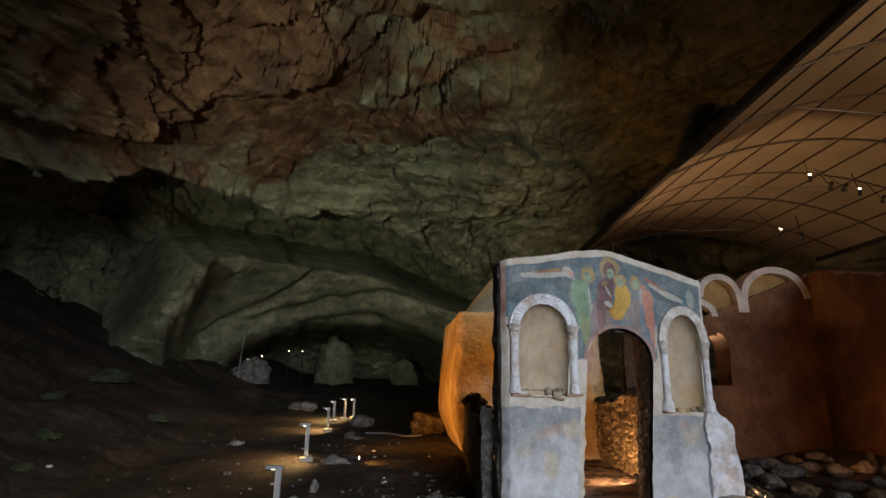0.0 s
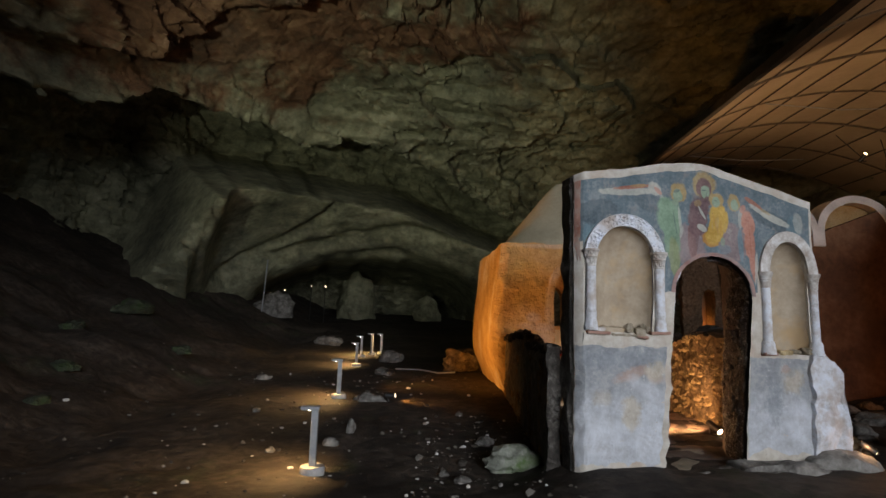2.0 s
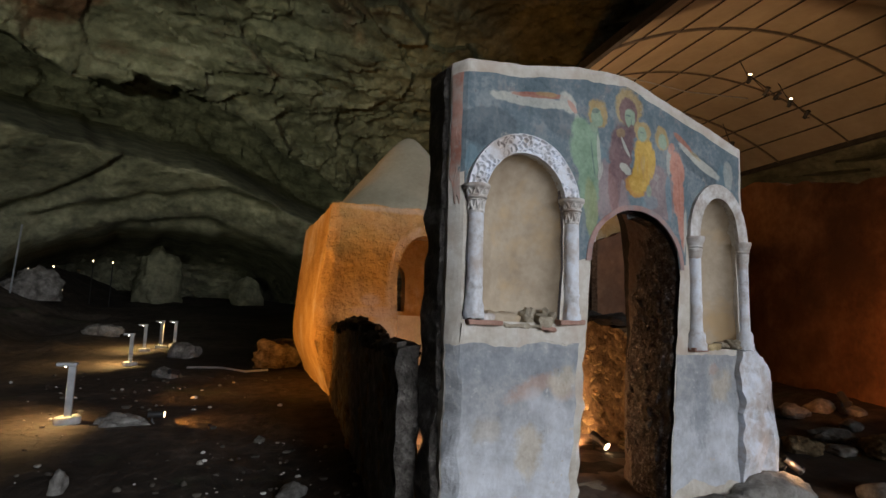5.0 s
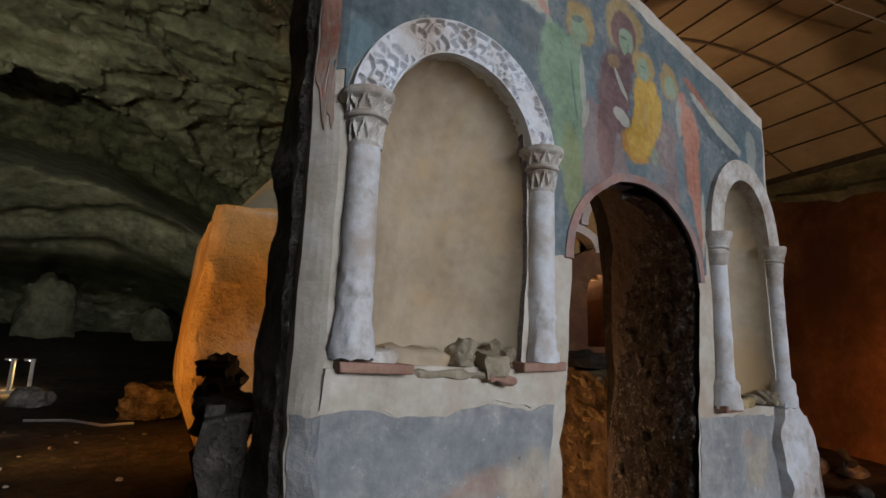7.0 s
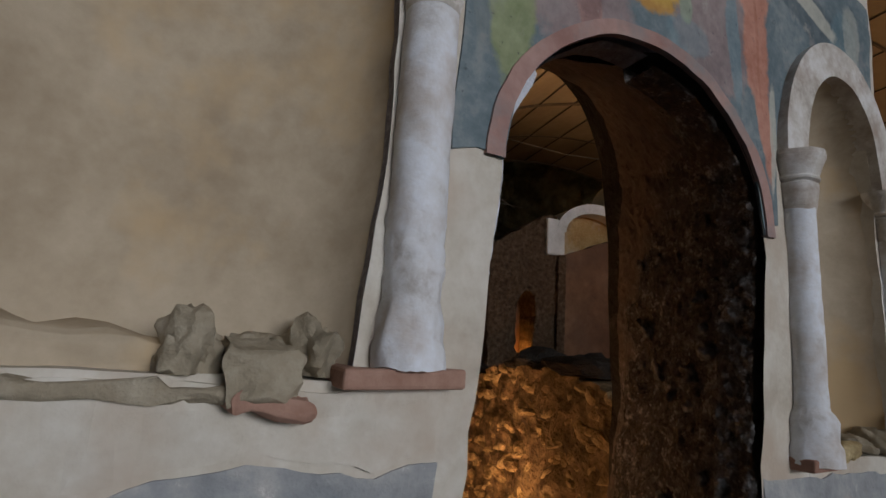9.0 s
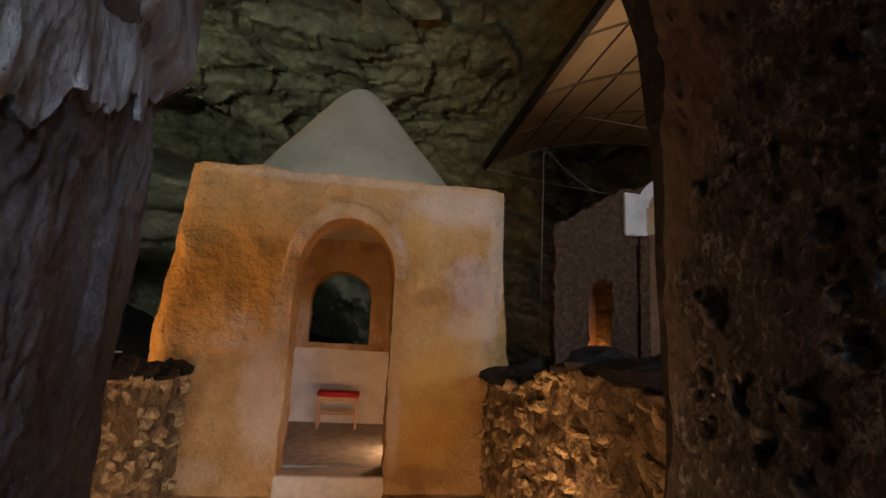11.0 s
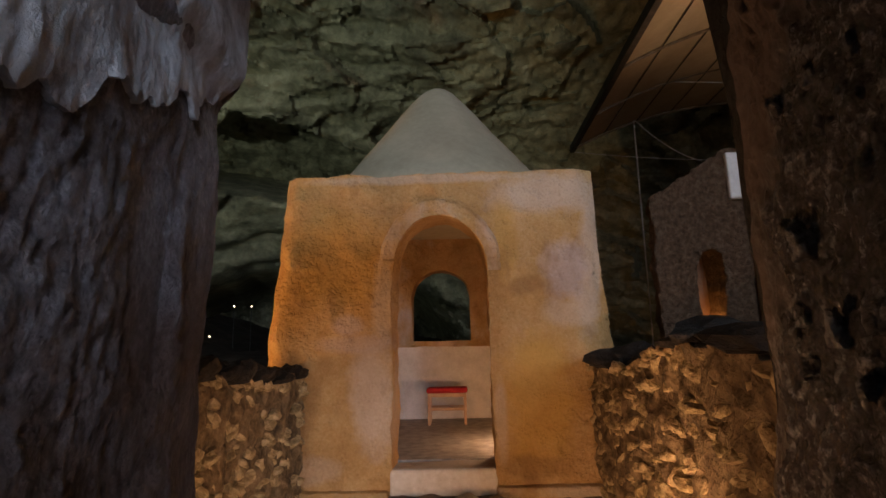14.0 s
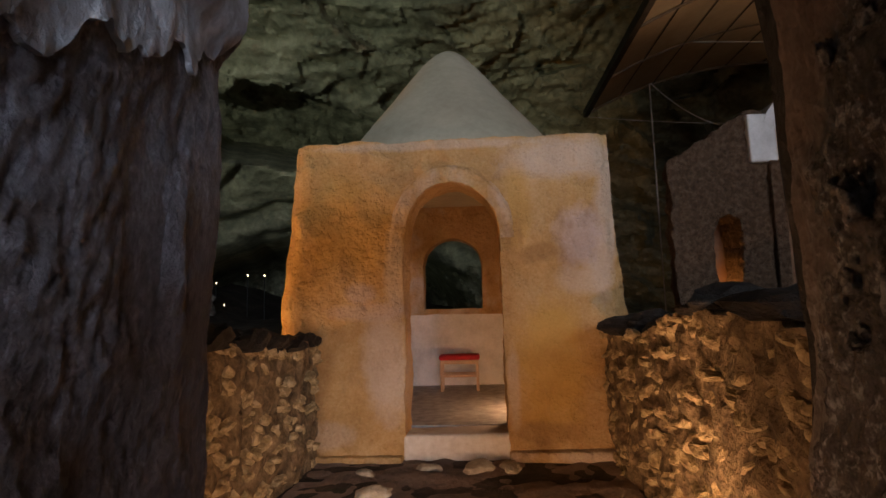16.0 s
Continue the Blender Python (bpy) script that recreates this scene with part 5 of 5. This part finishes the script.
# ---- the canopy ----
def canopy():
    base = thing("barrel_canopy", Matrix.Translation((5.2, 0, 6.04)), "barrel canopy of tan panels on dark steel ribs above the ruins", "canopy")
    width, sag = 8.6, 1.1
    y0, y1 = -5.0, 19.4
    rad = (width ** 2 / 4 + sag ** 2) / (2 * sag)
    half = math.asin(width / 2 / rad)

    def at(s, y, lift=0.0):
        t = -half + 2 * half * s
        return Vector((width / 2 + (rad + lift) * math.sin(t), y, sag - rad + (rad + lift) * math.cos(t)))
    rows, bays = 10, 12
    step = (y1 - y0) / bays
    for b in range(bays):
        a, c = y0 + b * step + 0.012, y0 + (b + 1) * step - 0.012
        for r in range(rows):
            s0, s1 = r / rows + 0.002, (r + 1) / rows - 0.002
            vs = [at(s0 + (s1 - s0) * i / 3, y, lift) for lift in (0, 0.02) for y in (a, c) for i in range(4)]
            fs = [(i, i + 1, 5 + i, 4 + i) for i in range(3)] + [(8 + i, 12 + i, 13 + i, 9 + i) for i in range(3)]
            fs += [(i, 8 + i, 9 + i, i + 1) for i in range(3)] + [(4 + i, 5 + i, 13 + i, 12 + i) for i in range(3)] + [(0, 4, 12, 8), (3, 11, 15, 7)]
            raw("panel", vs, fs, CANVAS, base)
    for r in range(rows + 1):
        part("purlin", rod([at(r / rows, y0, -0.02), at(r / rows, y1, -0.02)], 0.012, 6), DARKSTEEL, base)
    for b in range(0, bays + 1):
        part("rib", rod([at(i / 24, y0 + b * step, -0.03) for i in range(25)], 0.016 if b % 2 else 0.026, 6), RIBTAN, base)
    part("edge_beam", box(-0.06, 0.05, y0, y1, -0.10, 0.08, 0.01), DARKSTEEL, base, "dark steel edge beam")
    part("edge_beam", box(width - 0.05, width + 0.06, y0, y1, -0.10, 0.08, 0.01), DARKSTEEL, base)
    for b in range(1, bays + 1, 2):
        y = y0 + b * step
        a, c = at(0.22, y, -0.05), at(0.62, y, -0.35)
        part("tie", rod([a, a.lerp(c, 0.5) - Vector((0, 0, 0.10)), c], 0.014, 6), CABLE, base, "pale steel tie")
    return base


canopy()


# ---- path lights ----
def bollard(x, y, h, turn, lit=6.0, group="bollards along the path"):
    z = lie(x, y)
    base = thing("bollard_light", pose(x, y, z - 0.02, 0, 0, turn), "slim grey steel path light on a concrete foot, lit", "path light", group)
    part("foot", roughen(lathe([(0.13, 0), (0.13, 0.07), (0.12, 0.09)], 16), 9, 0.012), CONCRETE, base, "rough concrete foot", True)
    part("post", box(-0.035, 0.035, -0.03, 0.03, 0.08, h, 0.006), STEEL, base)
    part("head", box(-0.15, 0.045, -0.045, 0.045, h - 0.005, h + 0.035, 0.008), STEEL, base, "small flat lamp head")
    part("led", box(-0.078, -0.052, -0.012, 0.012, h - 0.012, h - 0.004, 0.002), COLDGLOW, base, "glowing lamp")
    sp = lamp("bollard_glow", "SPOT", base.matrix_world @ pose(-0.10, 0, h - 0.03, 0, 30, 0), lit * 7, (1.0, 0.60, 0.22), 0.02, 150, blend=0.9)
    return base


for x, y, h, turn, lit in ((-1.62, 6.9, 0.66, 5, 9), (-2.10, 10.4, 0.64, 8, 11), (-2.68, 15.3, 0.60, 4, 12), (-2.95, 17.6, 0.62, 10, 9), (-2.72, 18.2, 0.66, -20, 8), (-2.45, 18.4, 0.62, 10, 8)):
    bollard(x, y, h, turn, lit)


# ---- bench, cables, small lamps ----
def stool():
    base = thing("kneeler_stool", pose(2.13, 13.75, 0.31), "low wooden stool with a red cloth seat, in the chapel", "stool")
    part("seat", box(-0.27, 0.27, -0.15, 0.15, 0.40, 0.465, 0.025), RED, base, "red velvet padded seat", True)
    for x in (-0.235, 0.235):
        for y in (-0.12, 0.12):
            part("leg", box(x - 0.018, x + 0.018, y - 0.018, y + 0.018, 0.0, 0.40, 0.004), WOOD, base)
    for y in (-0.12, 0.12):
        part("stretcher", box(-0.225, 0.225, y - 0.010, y + 0.010, 0.18, 0.22, 0.003), WOOD, base)
        part("rail", box(-0.225, 0.225, y - 0.012, y + 0.012, 0.35, 0.40, 0.003), WOOD, base)


stool()


def spotlight(name, m, label, lit=True, size=1.0, group=""):
    """A small spot: barrel, bracket, glowing lens."""
    base = thing(name, m, label, "spotlight", group)
    r = 0.032 * size
    part("barrel", rod([(0, 0.07 * size, 0), (0, 0.02, 0), (0, -0.07 * size, 0)], r, 12), BLACK, base)
    part("rim", lathe_y(r * 1.2, -0.085 * size, -0.065 * size), BLACK, base)
    part("bracket", rod([(0, 0.02 * size, 0), (0, 0.03 * size, -0.06 * size), (0, 0.0, -0.10 * size)], 0.010 * size, 6), BLACK, base)
    if lit:
        part("lens", rod([(0, -0.075 * size, 0), (0, -0.088 * size, 0)], r * 0.9, 12), GLOW, base, "glowing lens")
    return base


def lathe_y(r, a, b):
    return rod([(0, a, 0), (0, b, 0)], r, 12)


# ---- ground things ----
spotlight("ground_spotlight", pose(3.22, 8.32, 0.19, 25, 0, 20), "small black floor spotlight, lit, at the foot of the passage wall", size=1.3)
spotlight("ground_spotlight", pose(-1.60, 13.5, lie(-1.60, 13.5) + 0.10, 10, 0, 150), "small black floor spotlight among rocks by the path, lit", True, 1.3)
spotlight("ground_spotlight", pose(-1.22, 10.35, lie(-1.22, 10.35) + 0.10, 0, 0, 90), "small black floor spotlight behind a flat rock, lit", True, 1.1)
lamp("path_spot_glow", "SPOT", look((-1.10, 10.35, lie(-1.1, 10.35) + 0.14), (0.4, 10.7, 0.0)), 16, AMBER, 0.02, 110)
spotlight("ground_spotlight", pose(6.85, 8.55, 0.50, 30, 0, -30), "small black floor spotlight among rubble", False, 1.3)
spotlight("ground_spotlight", pose(4.17, 6.98, 0.27, 35, 0, 60), "small black floor spotlight at the foot of the facade", True, 1.0)


def boulder(x, y, size, seed, mat, label, name="boulder", turn=0, sink=0.3, rough=0.4, group=""):
    ob = part(name, rock_mesh(seed, size, 4 if max(size) > 0.2 else 3, rough), mat, None, "", True)
    ob.matrix_world = pose(x, y, lie(x, y) + size[2] * (0.45 - sink * 0.3), 0, 0, turn)
    return tagged(ob, label, "rock", group)


boulder(0.52, 7.25, (0.30, 0.20, 0.17), 5, MOSSROCK, "pale boulder with green moss beside the facade", turn=10)
for x, y, size, seed, label in (
    (-1.52, 8.5, (0.07, 0.06, 0.12), 8, "upright grey stone by the path"), (-1.66, 7.95, (0.13, 0.10, 0.07), 9, "dark grey stone by the path"),
    (-1.52, 10.3, (0.22, 0.12, 0.09), 10, "flat grey rock by the path"), (-1.75, 10.45, (0.12, 0.1, 0.06), 12, "small grey rock by the path"),
    (-1.75, 13.7, (0.26, 0.16, 0.12), 13, "pale grey rock by the path lights"), (-1.9, 16.3, (0.34, 0.2, 0.22), 14, "pale grey rock by the path lights"),
    (-0.05, 6.85, (0.09, 0.07, 0.05), 15, "small pale stone on the path"), (-0.25, 7.1, (0.06, 0.05, 0.04), 16, "small pale stone on the path"),
    (-3.1, 9.3, (0.07, 0.06, 0.04), 17, "small pale stone on dark earth"), (-2.3, 7.6, (0.06, 0.05, 0.04), 18, "small pale stone under a path light"),
    (-4.6, 20.6, (0.5, 0.3, 0.25), 19, "grey rock on the cave floor"), (-4.0, 12.2, (0.14, 0.1, 0.07), 20, "grey stone on dark earth"), (0.25, 8.1, (0.13, 0.1, 0.08), 21, "grey stone at the wall's foot"),
):
    boulder(x, y, size, seed, GREYROCK, label, "rock", turn=seed * 37)
boulder(0.15, 15.0, (0.55, 0.4, 0.42), 22, RUBBLE, "brown angular boulder beside the chapel", turn=30, rough=0.5)
boulder(-8.6, 26.5, (0.9, 0.5, 0.8), 24, GREYROCK, "large pale boulder leaning at the dark end of the cave", turn=40, rough=0.5)
boulder(-6.4, 35.5, (1.1, 1.0, 2.0), 25, CAVE, "tall pale rock mass deep in the cave", turn=10, rough=0.35)
boulder(-1.8, 35.5, (0.9, 0.8, 1.0), 26, CAVE, "rock mass deep in the cave", turn=60, rough=0.35)

for i, (x, y, k) in enumerate(((-6.3, 9.6, 0.16), (-5.6, 8.2, 0.11), (-7.6, 11.5, 0.2), (-6.0, 12.6, 0.18), (-8.2, 14.5, 0.35))):
    boulder(x, y, (k * 1.4, k, k * 0.7), 300 + i, DARKMOSS, "mossy rock on the dark cave slope", "mossy_rock", i * 63, group="mossy rocks on the slope")

# rubble between the facade and the brown wall
rnd = random.Random(5)
for i in range(46):
    x, y = rnd.uniform(4.3, 7.3), rnd.uniform(6.6, 10.6)
    if y < 7.2 and x < 4.6:
        continue
    k = rnd.uniform(0.06, 0.20)
    boulder(x, y, (k * rnd.uniform(0.9, 1.6), k, k * rnd.uniform(0.5, 0.8)), 100 + i, (GREYROCK, RUBBLE, GREYROCK)[i % 3], ("grey rubble stone below the brown wall", "brown rubble stone below the brown wall", "grey rubble stone below the brown wall")[i % 3], "rubble_stone", i * 41, group="rubble below the brown wall")

# worn stone step before the door
step = thing("door_step", FRONT, "worn pale stone step and footing before the door", "step")
for i, (u0, u1, d0, d1, z1) in enumerate(((0.78, 1.75, -0.10, 0.70, 0.07), (1.55, 2.25, -0.24, 0.05, 0.13), (0.35, 0.9, -0.16, 0.05, 0.02))):
    bm = box(u0, u1, d0, d1, -0.25, z1, 0.03)
    bmesh.ops.subdivide_edges(bm, edges=bm.edges, cuts=3, use_grid_fill=True)
    part("slab", roughen(bm, 5, 0.05, 16, 0.015), (STONE, GREYROCK)[i % 2], step)
for i, (u, d, z, size, turn) in enumerate(((2.78, -0.10, 0.07, (0.40, 0.19, 0.17), -4), (2.30, -0.17, 0.03, (0.30, 0.15, 0.13), 8), (1.88, -0.26, 0.0, (0.24, 0.14, 0.10), 14), (1.15, -0.18, -0.01, (0.22, 0.13, 0.08), 5), (1.48, -0.06, 0.04, (0.2, 0.12, 0.06), 20), (0.62, -0.13, -0.03, (0.2, 0.10, 0.06), 0), (0.25, -0.12, -0.05, (0.18, 0.09, 0.06), 0))):
    bm = rock_mesh(70 + i, size, 4, 0.22)
    bm.transform(Matrix.Translation((u, d, z)) @ pose(0, 0, 0, 0, 0, turn))
    part("footing_stone", roughen(bm, 14, 0.02), FOOTING if i < 2 else GREYROCK, step, "lime-washed rounded footing stone" if i < 2 else "", True)

# pebbles
def pebbles():
    rnd = random.Random(9)
    verts, faces = [], []
    base = bmesh.new()
    bmesh.ops.create_icosphere(base, subdivisions=1, radius=1)
    dirs = [v.co.copy() for v in base.verts]
    tris = [[v.index for v in f.verts] for f in base.faces]
    base.free()
    for i in range(850):
        if rnd.random() < 0.55:
            x, y = rnd.gauss(-2.4, 1.8), rnd.uniform(3.5, 14)
        else:
            x, y = rnd.uniform(-0.6, 1.0), rnd.uniform(4.5, 9.5)
        if 0.9 < x < 4.2 and 6.2 < y < 11.5:
            continue
        r = 0.008 + 0.024 * rnd.random() ** 3 + (0.025 if rnd.random() < 0.03 else 0)
        c = Vector((x, y, lie(x, y) + r * 0.3))
        off = Vector((i * 1.3, 0, 0))
        k = len(verts)
        sx, sy, sz = rnd.uniform(0.8, 1.5), rnd.uniform(0.7, 1.2), rnd.uniform(0.5, 0.9)
        verts += [c + Vector((d.x * sx, d.y * sy, d.z * sz)) * r * (1 + 0.5 * noise.noise(d * 1.4 + off)) for d in dirs]
        faces += [tuple(k + j for j in t) for t in tris]
    tagged(raw("pebbles", verts, faces, CHIPS), "pale pebbles and chips on the dark earth", "pebbles", kind="stuff")


pebbles()

# chips at the foot of the rubble walls inside the passage and at the sill
for i, (x, y, k) in enumerate(((1.95, 11.02, 0.07), (2.35, 11.0, 0.10), (2.62, 11.02, 0.08), (1.45, 10.9, 0.06), (1.6, 10.4, 0.09))):
    boulder(x, y, (k * 1.5, k, k * 0.6), 200 + i, STONE, "pale stone before the chapel sill", "sill_stone", i * 50, group="stones before the chapel")


# ---- cables, pole and distant lights ----
def line(name, pts, r, label, category="cable"):
    ob = part(name, rod(pts, r, 6), CABLE)
    return tagged(ob, label, category)


def hang(a, b, sag, n=12):
    a, b = Vector(a), Vector(b)
    return [a.lerp(b, i / n) - Vector((0, 0, sag * 4 * (i / n) * (1 - i / n))) for i in range(n + 1)]


line("stay_cable", [(6.76, 19.35, 6.85), (6.77, 19.35, 3.6), (6.78, 19.35, lie(6.78, 19.35))], 0.018, "thin pale stay pole dropping from the canopy's end")
line("sagging_cable", hang((6.78, 19.38, 6.75), (8.35, 19.38, 5.60), 0.16), 0.014, "sagging pale cable under the canopy")
line("tie_cable", hang((5.22, 19.36, 5.95), (8.6, 19.36, 5.62), 0.04), 0.010, "thin tie cable across the canopy's end")
line("ground_hose", [(-1.6, 14.9, lie(-1.6, 14.9) + 0.02), (-1.0, 14.7, lie(-1.0, 14.7) + 0.02), (-0.5, 14.3, lie(-0.5, 14.3) + 0.02), (-0.1, 14.2, lie(-0.1, 14.2) + 0.03)], 0.022, "pale conduit lying along the ground", "conduit")
pole = thing("leaning_pole", pose(-8.6, 24.6, lie(-8.6, 24.6) - 0.1), "thin leaning metal pole deep in the cave", "pole")
part("shaft", rod([(0, 0, 0), (0.12, 0, 2.4)], 0.03, 6), STEEL, pole)
for x, y, z in ((-8.9, 26.5, 2.45), (-7.9, 30.0, 3.05), (-7.2, 30.2, 3.05), (-9.0, 26.6, 2.1), (-9.35, 30.0, 2.75), (-9.0, 30.1, 1.75)):
    base = thing("distant_lamp", pose(x, y, z), "tiny warm lamp glowing deep in the cave", "lamp", "distant lamps")
    part("bulb", lathe([(0.012, -0.03), (0.026, 0), (0.016, 0.03)], 8), GLOW, base)
    part("stand", rod([(0, 0, -0.05), (0, 0, lie(x, y) - z)], 0.02, 6), BLACK, base)

# track lights below the canopy
for i, (x, y, z) in enumerate(((9.0, 11.8, 6.35), (9.55, 11.9, 6.2), (9.95, 12.0, 6.2), (10.3, 12.0, 6.1), (11.0, 12.2, 6.0), (8.2, 12.0, 5.05), (8.8, 12.1, 4.98))):
    ob = spotlight("canopy_spotlight", pose(x, y, z, -40, 0, -30 + 20 * (i % 3)), "small black spotlight on the canopy's track", i in (0, 3, 5), 1.2, "canopy spotlights")
    part("drop_rod", rod([(0, 0, 0.02), (0, 0, 0.9)], 0.008, 5), BLACK, ob)
